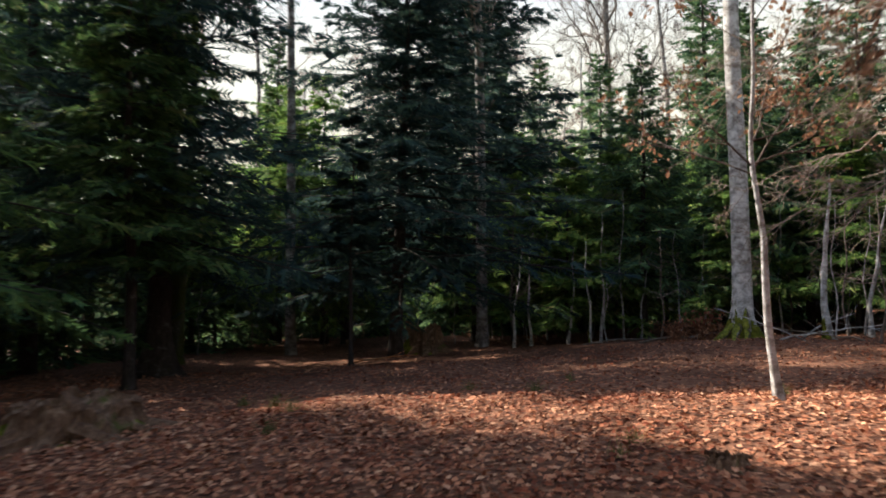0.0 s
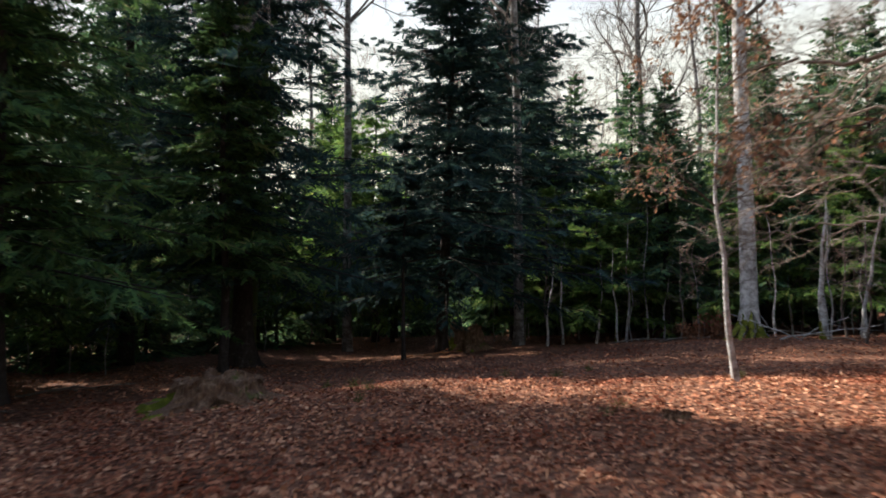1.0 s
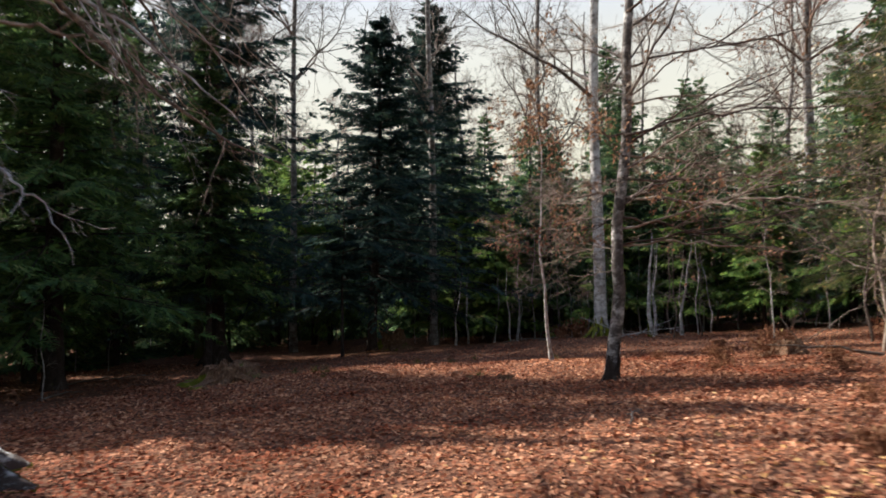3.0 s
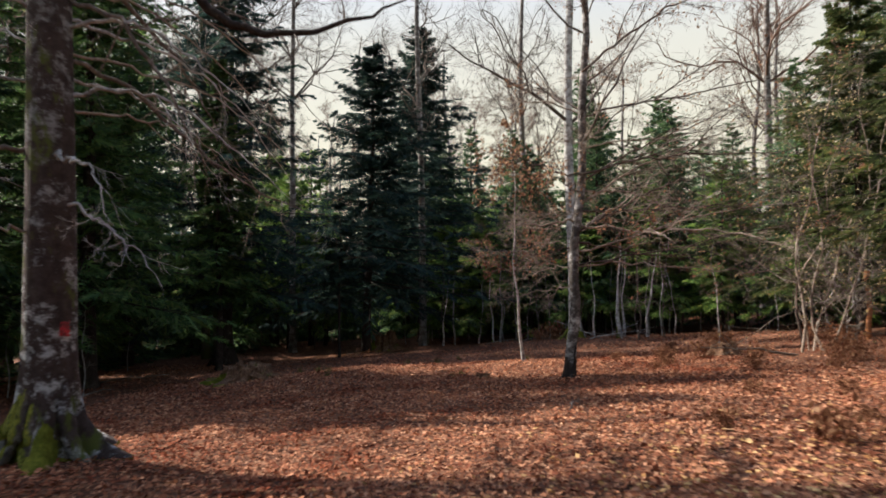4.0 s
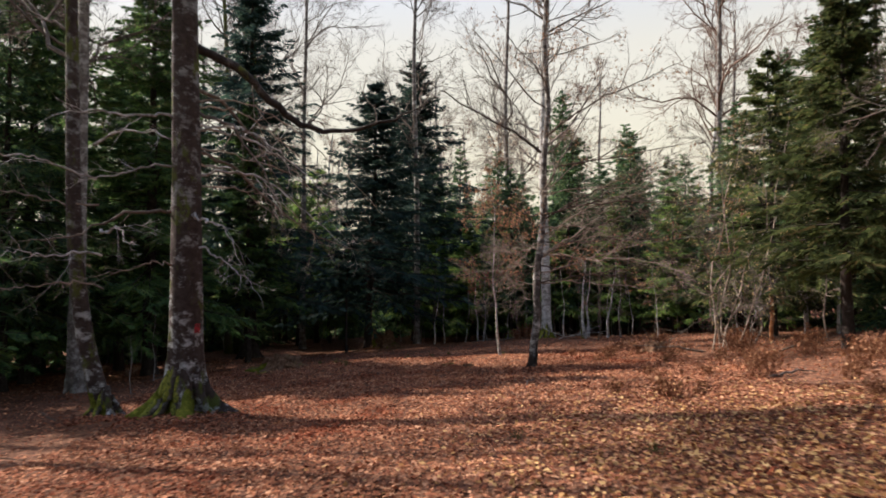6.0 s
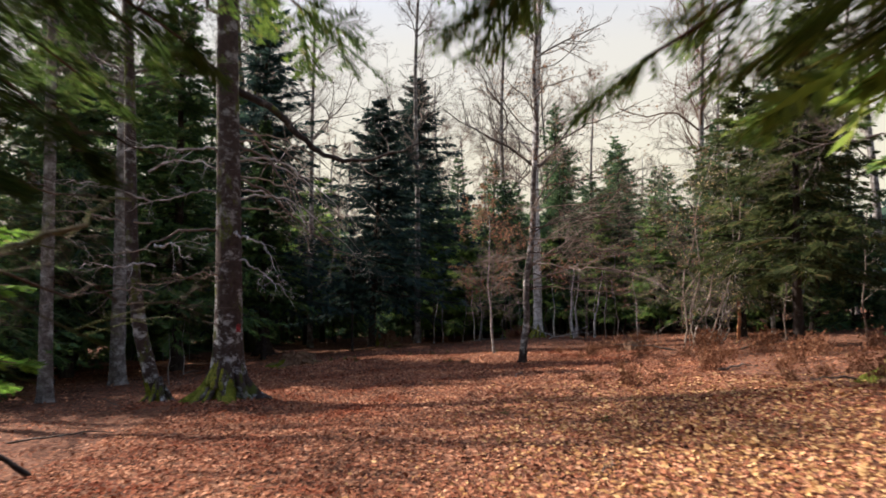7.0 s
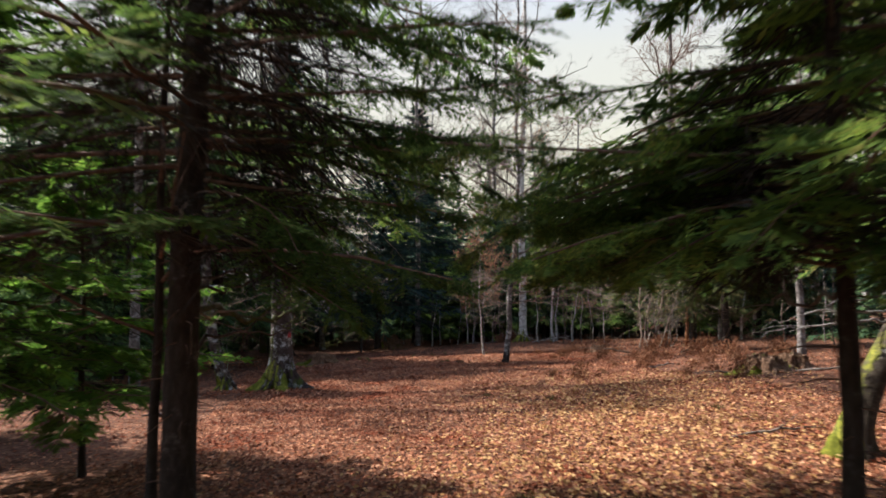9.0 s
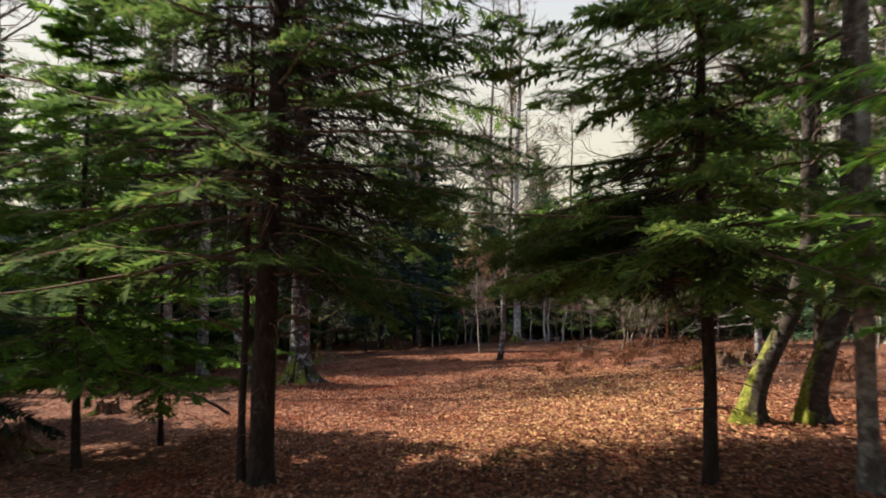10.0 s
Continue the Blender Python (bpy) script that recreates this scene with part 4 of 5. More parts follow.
bare_tree("beech_tree", -7.66, 4.2, 0.40, 19, "straight grey beech in the shade", 46, M_BEECH, M_TWIG, FAR, wob=0.06)
bare_tree("beech_tree", -7.9, 0.6, 0.30, 19, "straight grey beech in the shade", 47, M_BEECH, M_TWIG, FAR, wob=0.06)
bare_tree("beech_tree", 7.0, 30.6, 0.42, 25, "tall forked beech rising over the firs", 48, M_BEECH, M_TWIG, TALL, wob=0.12)
bare_tree("beech_tree", 0.95, 19.2, 0.30, 23, "tall bare beech rising in front of a fir", 49, M_BEECH, M_TWIG, TALL, wob=0.10)
bare_tree("beech_tree", -4.15, 20.0, 0.28, 23, "thin straight beech rising over the firs", 50, M_BEECH, M_TWIG, TALL, wob=0.06)
for i, (dx, dy, ln) in enumerate(((0, 0, -0.02), (0.35, 0.2, 0.012), (0.6, -0.2, 0.035))):
    bare_tree("beech_tree", -7.0 + dx, 18.0 + dy, 0.30 - 0.03 * i, 23, "tall greenish beech stem in a close clump", 51 + i, M_IVY, M_TWIG, TALL, wob=0.08, lean=(ln, 0), group="beech clump")
bare_tree("beech_tree", 15.2, 19.8, 0.42, 23, "tall sunlit beech with warm brown bark", 55, M_BEECH, M_REDTWIG, TALL, wob=0.10)
bare_tree("beech_tree", 8.74, -3.8, 0.19, 10, "slim pale beech at the wood's edge", 56, M_BEECH, M_TWIG, FAR, wob=0.06)
bare_tree("beech_tree", 2.42, -17.2, 0.17, 9.5, "slender beech with blotched peeling bark", 57, M_BEECH, M_TWIG, FAR, wob=0.04)
leaner, _, _ = bare_tree("beech_tree", 3.1, -14.0, 0.29, 8.5, "mossy beech that leans away from the glade", 58, M_MOSSY, M_TAN, FAR, bend=(0.85, 2.4), wob=0.03, kink=0.03, flare=0.45, lobes=3, reach=0.25,
          sides=24, moss=(0.22, (-1, 0.15)))
bare_tree("beech_tree", 3.75, -14.2, 0.30, 9.0, "mossy leaning beech with a dark side", 59, M_MOSSY, M_TAN, FAR, bend=(0.62, 2.2), wob=0.03, kink=0.02, flare=0.6, lobes=3, reach=0.25,
          sides=24, moss=(0.3, (-1, -0.2)))
wood_a, _, _ = bare_tree("bare_tree", 3.5, 52, 0.4, 19, "bare tree with a fine purplish crown far off", 60, M_BEECH, M_REDTWIG, WOOD, group="far bare trees", wob=0.2)
wood_b, _, _ = bare_tree("bare_tree", 9.0, 47, 0.35, 17, "bare tree with a fine grey crown far off", 61, M_BEECH, M_TWIG, WOOD, group="far bare trees", wob=0.2)
for x, y, size in ((7.0, 54, 0.95), (9.6, 57, 0.85), (5.0, 58, 1.0), (12.5, 55, 0.8), (2.0, 60, 0.9), (-6, 50, 0.9), (-9, 48, 1.0)):
    spread(wood_a if x > 6 else wood_b, x, y, size, 40 * x)
for i in range(16):
    x, y = rng.uniform(-36, 46), rng.uniform(36, 70)
    spread((wood_a, wood_b)[i % 2], x, y, rng.uniform(0.75, 1.15), rng.uniform(0, 360))
for x, y in ((19, 12), (22, 18), (17.5, 25), (24, 8), (-12, 12), (-15, 20), (-18, 4), (-11, 29), (20, 28), (14, -2), (-13, 0), (11, 36), (3.4, 38)):
    spread((wood_a, wood_b)[int(abs(x)) % 2], x, y, rng.uniform(0.9, 1.15), rng.uniform(0, 360))

# multi-stemmed shrub
SHRUBBY = [dict(n=17, u0=0.12, u1=1.0, angle=66, length=lambda p, u: p * (0.46 - 0.28 * u), k=6, wob=0.2, rise=0.0, thick=0.5, flat=0.6),
           dict(n=6, u0=0.2, u1=1.0, angle=45, length=lambda p, u: p * (0.5 - 0.3 * u), k=4, wob=0.18, rise=0.0, thick=0.65),
           dict(n=3, u0=0.2, u1=1.0, angle=42, length=lambda p, u: p * 0.5, k=3, wob=0.14, rise=0.0, thick=0.7)]
def shrub(x, y, stems, height, spread_by, label, seed, mat, leaf=None):
    rng = np.random.default_rng(seed)
    root = rooted("shrub", x, y, label, "shrub")
    tips = []
    for i in range(stems):
        a = rng.uniform(0, 6.28)
        P = stem_path(rng, height * rng.uniform(0.6, 1.0), 0.22, (spread_by * math.cos(a) / height, spread_by * math.sin(a) / height), 12)
        P[:, :2] += rng.normal(size=2) * 0.2
        P[1:, :2] += np.cumsum(rng.normal(size=(11, 2)) * 0.07, 0)
        R = rng.uniform(0.018, 0.035) * (1 - 0.8 * np.linspace(0, 1, 12))
        s = Soup()
        tubes(s, P[None], R[None], 7)
        stem = part("stem", s, mat, root)
        s = Soup()
        tp, _ = bare_crown(s, rng, P[None], R[None], SHRUBBY)
        part("crown", s, M_TWIG, stem, kind="stuff")
        tips.append(tp)
    if leaf:
        tp = np.concatenate(tips)
        A, D = along(tp, rng.uniform(0.6, 1, (len(tp), 1)))
        A, D = A.reshape(-1, 3), D.reshape(-1, 3)
        ok = rng.uniform(size=len(A)) < leaf
        s = Soup()
        blades(s, rng, A[ok], D[ok] - np.array([0, 0, 0.6]), rng.uniform(0.04, 0.07, ok.sum()))
        part("foliage", s, M_YELLOWLEAF, root, "few pale yellow leaves", False, "stuff")


shrub(8.1, 4.6, 5, 6.6, 1.2, "tall many-stemmed tan shrub with a few yellow leaves", 71, M_TAN, 0.5)
shrub(9.2, 5.4, 4, 4.0, 0.8, "thin bare shrub at the wood's edge", 72, M_BEECH, 0.2)

# the big beech's long limb, its hanging branches and its paint mark
def limb(root, points, r0, seed, levels, name="limb", leaf=0, twig=None):
    rng = np.random.default_rng(seed)
    base = np.array(root.matrix_world.translation)
    p = np.array(points) - base
    t = np.linspace(0, 1, len(p))
    tt = np.linspace(0, 1, 4 * len(p))
    P = np.stack([np.interp(tt, t, p[:, i]) for i in range(3)], -1)
    P[1:-1] = (P[:-2] + 2 * P[1:-1] + P[2:]) / 4
    P[1:] += rng.normal(size=P[1:].shape) * 0.02
    R = r0 * (1 - 0.9 * tt ** 1.2)
    s = Soup()
    tubes(s, P[None], R[None], 9)
    arm = part(name, s, (twig or M_TWIG) if r0 < 0.05 else M_FIRBARK, root)
    s = Soup()
    tp, _ = bare_crown(s, rng, P[None], R[None], levels)
    part("crown", s, twig or M_TWIG, arm, kind="stuff")
    if leaf:
        A, D = along(tp, rng.uniform(0.2, 1, (len(tp), leaf)))
        A, D = A.reshape(-1, 3), D.reshape(-1, 3)
        A, D = A[::2], D[::2]
        s = Soup()
        blades(s, rng, A, D + rng.normal(size=D.shape) * 0.7 - np.array([0, 0, 0.4]), rng.uniform(0.035, 0.065, len(A)))
        part("foliage", s, M_BROWNLEAF, arm, "withered brown leaves", False, "stuff")


HANG = [dict(n=5, u0=0.2, u1=1.0, angle=60, length=lambda p, u: 1.5 - 0.6 * u, k=7, wob=0.22, rise=-0.10, thick=0.5, cap=0.009),
        dict(n=4, u0=0.3, u1=1.0, angle=45, length=lambda p, u: p * 0.4, k=4, wob=0.2, rise=0.03, thick=0.6),
        dict(n=2, u0=0.3, u1=1.0, angle=45, length=lambda p, u: p * 0.4, k=3, wob=0.2, rise=0.03, thick=0.6)]
limb(big, ((-3.75, -1.45, 6.35), (-2.9, -1.2, 5.95), (-2.3, -1.0, 5.35), (-1.75, -0.9, 5.02), (-1.1, -0.9, 5.02), (-0.4, -0.9, 5.2), (0.2, -0.95, 5.5)), 0.078, 81, HANG)
limb(big, ((-3.7, -1.45, 5.2), (-3.0, -1.5, 5.0), (-2.5, -1.5, 4.3), (-2.2, -1.5, 3.6), (-1.9, -1.4, 3.3)), 0.03, 82, HANG, "hanging_branch")
limb(big, ((-3.7, -1.45, 4.6), (-3.1, -0.9, 4.4), (-2.4, -0.4, 3.7), (-1.7, 0.0, 3.2), (-0.9, 0.2, 3.0)), 0.03, 83, HANG, "hanging_branch")
limb(big, ((-3.8, -1.45, 3.6), (-4.5, -1.9, 3.5), (-5.2, -2.3, 3.1), (-5.9, -2.6, 3.0)), 0.03, 84, HANG, "hanging_branch")
limb(big, ((-3.7, -1.45, 5.6), (-3.3, -0.6, 5.6), (-2.8, 0.4, 4.9), (-2.4, 1.0, 4.0)), 0.04, 85, HANG, "hanging_branch")

THINARM = [dict(n=3, u0=0.3, u1=1.0, angle=45, length=lambda p, u: p * 0.3, k=4, wob=0.2, rise=0.0, thick=0.6)]
# thin low branches of the two beeches, drooping in long arcs
ARC = [dict(n=5, u0=0.25, u1=1.0, angle=45, length=lambda p, u: p * (0.45 - 0.25 * u), k=6, wob=0.2, rise=-0.03, thick=0.6, flat=0.7, cap=0.007),
       dict(n=4, u0=0.2, u1=1.0, angle=42, length=lambda p, u: p * (0.5 - 0.25 * u), k=4, wob=0.18, rise=0.02, thick=0.65),
       dict(n=3, u0=0.2, u1=1.0, angle=42, length=lambda p, u: p * 0.5, k=3, wob=0.15, rise=0.0, thick=0.7)]
for i, (owner, x0, y0, z, a, ln, drop) in enumerate((
        (mossy, -5.2, -0.85, 2.3, 200, 2.0, 0.3), (mossy, -5.25, -0.85, 2.8, 250, 2.2, 0.3), (mossy, -5.25, -0.85, 3.2, 300, 2.0, 0.2), (mossy, -5.3, -0.85, 3.7, 180, 2.6, 0.6),
        (mossy, -5.35, -0.85, 4.2, 230, 2.4, 0.5), (mossy, -5.4, -0.85, 4.8, 340, 2.0, 0.3), (big, -3.7, -1.45, 2.6, 230, 1.7, 0.2), (big, -3.7, -1.45, 2.9, -20, 1.4, -0.5),
        (big, -3.7, -1.45, 3.4, -50, 1.8, -0.3), (big, -3.7, -1.45, 4.0, 20, 2.2, -0.4), (big, -3.7, -1.45, 4.4, 60, 2.6, -0.5), (big, -3.7, -1.45, 4.9, 0, 2.4, -0.8),
        (big, -3.75, -1.45, 5.3, 35, 3.2, -1.2), (big, -3.75, -1.45, 4.2, 190, 1.8, 0.0), (big, -3.75, -1.45, 5.0, 215, 2.2, 0.1),
        (big, -3.7, -1.45, 4.6, 25, 3.0, -1.0), (big, -3.7, -1.45, 5.0, 45, 3.4, -1.3), (big, -3.7, -1.45, 4.2, 10, 2.6, -0.8), (big, -3.7, -1.45, 5.4, 18, 3.4, -1.5))):
    c, q = math.cos(radians(a)), math.sin(radians(a))
    # pale and tan barks put the sun on these branches into their colour
    limb(owner, [(x0 + c * ln * f, y0 + q * ln * f, z + 0.5 * f + (drop - 0.9) * f * f + 0.07 * math.sin(8 * f + i)) for f in (0, 0.2, 0.4, 0.6, 0.8, 1.0)],
         0.018 + 0.004 * (i % 3), 700 + i, ARC, "hanging_branch", 0, M_PALE if i % 3 else M_TAN)


def paint_mark():
    base = np.array(big.matrix_world.translation)
    rng = np.random.default_rng(3)
    a0, z0, n, m = radians(-38), 1.34, 8, 9
    s = Soup()
    a = a0 + np.linspace(-0.2, 0.2, n)[None] * (1 + 0.15 * rng.normal(size=(m, 1)))
    z = z0 + np.linspace(-0.07, 0.07, m)[:, None] + 0.012 * rng.normal(size=(m, n))
    cx = np.interp(z, bigP[:, 2], bigP[:, 0])
    r = np.interp(z, bigP[:, 2], bigR) * 1.05 + 0.012
    V = np.stack([cx + r * np.cos(a), np.interp(z, bigP[:, 2], bigP[:, 1]) + r * np.sin(a), z], -1)
    i, j = np.meshgrid(np.arange(m - 1) * n, np.arange(n - 1), indexing="ij")
    q = (i + j).ravel()
    s.add(V, np.stack([q, q + 1, q + n + 1, q + n], -1))
    part("paint_mark", s, M_PAINT, big, "faded red paint blaze")


paint_mark()

# the slender beech's long low sprays
SPRAY = [dict(n=13, u0=0.12, u1=1.0, angle=42, length=lambda p, u: p * (0.42 - 0.28 * u), k=6, wob=0.12, rise=-0.01, thick=0.6, flat=0.4, cap=0.007),
         dict(n=7, u0=0.15, u1=1.0, angle=42, length=lambda p, u: p * (0.5 - 0.25 * u), k=4, wob=0.14, rise=0.0, thick=0.65, flat=0.5),
         dict(n=4, u0=0.2, u1=1.0, angle=42, length=lambda p, u: p * 0.5, k=3, wob=0.12, rise=0.0, thick=0.7)]
rng = np.random.default_rng(64)
for i, (z, a, ln, drop) in enumerate(((2.35, -12, 4.2, 0.15), (2.7, 22, 3.8, -0.1), (3.0, -40, 3.6, 0.0), (3.3, 5, 4.6, 0.35), (3.7, 40, 3.6, 0.2), (4.0, -20, 4.4, 0.6), (4.4, 15, 4.6, 0.8),
                                      (4.9, -5, 4.2, 1.2), (3.1, 170, 1.8, 0.2), (3.9, 200, 2.2, 0.5), (5.5, 60, 3.2, 1.4), (5.8, -45, 3.6, 1.6), (5.0, 150, 2.4, 1.0),
                                      (2.6, 195, 1.7, 0.2), (3.2, 222, 2.2, 0.2), (3.6, 243, 2.4, 0.4), (4.2, 255, 1.7, 0.6), (3.0, 290, 1.6, 0.2), (2.3, 118, 2.4, 0.1), (2.7, 132, 2.6, 0.2), (3.1, 108, 2.8, 0.3), (2.0, 145, 1.9, 0.0), (2.6, 8, 5.0, 1.5), (3.0, 30, 4.8, 2.0), (3.5, -8, 4.6, 2.4), (3.8, 18, 4.8, 2.6), (2.9, 50, 4.2, 1.8), (2.3, -20, 4.6, 1.2))):
    # tan and brown copies of twig bark stand for sunlit and unlit sprays
    c, q = math.cos(radians(a)), math.sin(radians(a))
    x0, y0 = 2.86 + 0.36 * math.tanh((z - 0.4) / 3), 3.15
    limb(slim, [(x0 + c * ln * f, y0 + q * ln * f, z + drop * f - 0.45 * f * f + 0.06 * math.sin(9 * f + i)) for f in (0, 0.2, 0.4, 0.6, 0.8, 1.0)], 0.010 if 12 < i < 22 else 0.016 + 0.003 * (i % 3), 600 + i, SPRAY, "low_branch", i % 2 if i < 18 else 0, M_TAN if i % 2 == 0 or 17 < i < 22 else M_BROWNTWIG)


# dead boughs of the fir by the lane, pale dead sticks on the leaning beech
fz, mz = float(land(1.4, -16.5)), float(land(3.1, -14.0))
for i, (z, a, ln, rise) in enumerate(((2.0, -35, 1.7, 0.5), (2.4, 20, 2.0, 0.6), (2.7, -15, 2.2, 0.8), (3.0, 45, 1.9, 0.7), (3.3, -50, 1.8, 0.9), (3.6, 5, 2.1, 1.0), (4.0, 30, 1.9, 1.0), (1.7, 60, 1.3, 0.1),
                                      (2.2, 0, 1.5, 0.1), (4.4, -25, 1.8, 1.1))):
    c, q = math.cos(radians(a)), math.sin(radians(a))
    limb(lane_fir, [(1.4 + c * ln * f, -16.5 + q * ln * f, fz + z + rise * f - 0.5 * f * f + 0.04 * math.sin(9 * f + i)) for f in (0, 0.25, 0.5, 0.75, 1.0)], 0.014, 800 + i, ARC, "dead_branch", 0, M_TAN if i % 2 else M_REDTWIG)
sz = float(land(-2.8, -14.7))
for i, (z, a, ln, rise) in enumerate(((1.55, 62, 2.3, 0.35), (1.75, 80, 2.5, 0.3), (1.95, 48, 2.0, 0.5), (1.4, 100, 2.2, 0.3), (2.1, 70, 2.4, 0.2))):
    c, q = math.cos(radians(a)), math.sin(radians(a))
    limb(shade_fir, [(-2.78 + c * ln * f, -14.7 + q * ln * f, sz + z + rise * f - 0.4 * f * f + 0.04 * math.sin(9 * f + i)) for f in (0, 0.25, 0.5, 0.75, 1.0)], 0.014, 840 + i, ARC, "dead_branch", 0, M_TAN if i % 2 else M_BROWNTWIG)
limb(shade_fir, ((-2.78, -14.65, 2.9), (-2.76, -13.9, 2.84), (-2.56, -13.5, 2.74), (-2.37, -13.2, 2.69), (-2.2, -12.95, 2.74), (-2.03, -12.7, 2.88), (-1.9, -12.5, 3.0)), 0.032, 850, ARC, "dead_branch", 0, M_IVY)
for i, (z, a, ln, rise) in enumerate(((1.9, 105, 2.0, 0.5), (2.3, 95, 2.1, 0.5), (2.1, 80, 2.2, 0.3), (1.6, 92, 1.6, 0.1), (2.6, 70, 2.2, 0.6))):
    c, q = math.cos(radians(a)), math.sin(radians(a))
    limb(lane_fir, [(1.4 + c * ln * f, -16.5 + q * ln * f, fz + z + rise * f - 0.5 * f * f + 0.04 * math.sin(9 * f + i)) for f in (0, 0.25, 0.5, 0.75, 1.0)], 0.014, 860 + i, ARC, "dead_branch", 0, M_TAN)
for i, (z, a, ln) in enumerate(((1.25, 185, 1.5), (1.5, 200, 1.1), (1.35, 165, 1.2))):
    c, q = math.cos(radians(a)), math.sin(radians(a))
    limb(leaner, [(3.55 + c * ln * f, -14.0 + q * ln * f, mz + z + 0.05 * f - 0.2 * f * f + 0.03 * math.sin(9 * f + i)) for f in (0, 0.25, 0.5, 0.75, 1.0)], 0.015, 820 + i, THINARM, "dead_branch", 0, M_PALE)


def root_arms(tree, x, y, radius, arms):
    """Roots that run down a trunk's foot and out into the leaves: bearing, reach, thickness, mossy or not."""
    base = float(land(x, y))
    for i, (bearing, reach, thick, green) in enumerate(arms):
        rng = np.random.default_rng(500 + i)
        t = np.linspace(0, 1, 11)
        a = radians(bearing) + 0.35 * (i % 2 - 0.5) * t ** 2
        d = radius * 0.72 + reach * t ** 1.35
        px, py = d * np.cos(a), d * np.sin(a)
        floor_z = land(x + px, y + py) - base
        pz = floor_z + (2.1 * radius + 0.08 * (i % 3)) * (1 - t) ** 2.4 + 0.02 - 0.09 * t ** 3
        P = np.stack([px, py, pz], -1)
        P[1:] += rng.normal(size=(10, 3)) * 0.008
        R = thick * np.array([0.45, 0.8, 1.0, 1.05, 1.0, 0.92, 0.85, 0.75, 0.6, 0.45, 0.25])
        s = Soup()
        tubes(s, P[None], R[None], 9)
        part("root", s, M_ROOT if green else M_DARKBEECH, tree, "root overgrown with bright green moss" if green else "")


root_arms(big, -3.68, -1.45, 0.30, ((182, 0.62, 0.085, True), (214, 0.66, 0.10, True), (238, 0.50, 0.075, True), (262, 0.36, 0.09, True), (292, 0.30, 0.08, False), (325, 0.42, 0.09, False), (358, 0.40, 0.08, False), (140, 0.5, 0.08, True)))
root_arms(mossy, -5.12, -0.85, 0.15, ((205, 0.36, 0.055, True), (250, 0.30, 0.06, True), (300, 0.34, 0.055, False), (345, 0.32, 0.05, False)))
root_arms(slope_tree, 5.7, 14.3, 0.2, ((190, 0.55, 0.07, True), (225, 0.60, 0.08, True), (262, 0.40, 0.07, True), (310, 0.40, 0.07, False)))

# ---- stumps and fallen branches ----
def stump(x, y, r, h, seed, label, mossy=True, name="tree_stump", jag=0.35):
    rng = np.random.default_rng(seed)
    root = rooted(name, x, y, label, "tree stump")
    sides = 36
    a = np.arange(sides) * 2 * np.pi / sides
    ph = rng.uniform(0, 6.28, 6)
    rim = h * (1 - jag * (0.5 + 0.3 * np.sin(2 * a + ph[0]) + 0.2 * np.sin(5 * a + ph[1]) + 0.25 * rng.normal(size=sides) * 0.6))
    lobe = 1 + 0.14 * np.sin(5 * a + ph[2]) + 0.09 * np.sin(9 * a + ph[3]) + 0.05 * np.sin(15 * a + ph[4])
    rows, axisline = [], []
    for f, w in ((-0.3, 1.75), (0.0, 1.5), (0.15, 1.22), (0.35, 1.08), (0.6, 1.0), (0.85, 0.95), (1.0, 0.92)):
        rr = r * w * (1 + (lobe - 1) * (2.0 if w > 1.2 else 1.0)) * (1 + 0.04 * rng.normal(size=sides))
        rows.append(np.stack([rr * np.cos(a), rr * np.sin(a), np.maximum(rim * f, -0.1) if f < 0 else rim * f], -1))
    for w, d in ((0.74, 0.05), (0.4, 0.14), (0.02, 0.17)):
        rr = r * w * (1 + 0.08 * rng.normal(size=sides))
        rows.append(np.stack([rr * np.cos(a), rr * np.sin(a), rim * (0.4 + 0.6 * w) + h * 0.55 * (1 - w) - d + 0.03 * rng.normal(size=sides)], -1))
    V = np.stack(rows)
    s = Soup()
    j, q = np.arange(len(rows) - 1)[:, None] * sides, np.arange(sides)[None]
    t = (q + 1) % sides
    s.add(V, np.stack([j + q, j + t, j + sides + t, j + sides + q], -1).reshape(-1, 4))
    # splinters standing on the rim, old roots running out into the leaves
    n = 16
    i = rng.integers(0, sides, n)
    foot = V[6, i] * np.array([0.96, 0.96, 0.9])
    tip = foot + np.stack([rng.normal(size=n) * 0.03, rng.normal(size=n) * 0.03, h * rng.uniform(0.05, 0.24, n)], -1)
    mid = (foot + tip) / 2 + rng.normal(size=(n, 3)) * 0.01
    tubes(s, np.stack([foot, mid, tip], 1), rng.uniform(0.1, 0.2, n)[:, None] * r * np.array([[1.0, 0.7, 0.1]]), 5)
    m, u = 7, np.linspace(0, 1, 7)
    b = np.arange(m) * 6.28 / m + rng.normal(size=m) * 0.3
    ln = r * rng.uniform(0.9, 1.6, m)
    bend = b[:, None] + rng.normal(size=(m, 1)) * 0.6 * u
    d = r * 0.7 + ln[:, None] * u
    rx, ry = d * np.cos(bend), d * np.sin(bend)
    rz = land(x + rx, y + ry) - float(land(x, y)) + h * 0.3 * (1 - u) ** 2 + 0.03 - 0.06 * u + rng.normal(size=(m, 7)) * 0.012
    tubes(s, np.stack([rx, ry, rz], -1), r * rng.uniform(0.13, 0.26, m)[:, None] * (1 - 0.75 * u), 6)
    body = part("body", s, M_STUMP, root, smooth=False)
    if mossy:
        C = np.zeros((7, 3))
        C[:, 2] = V[:7, :, 2].mean(1)
        part("moss", moss_on(V[:7], C, h * 0.8, (-0.6, 0.8)), M_MOSS, body, "thin green moss")
    return root


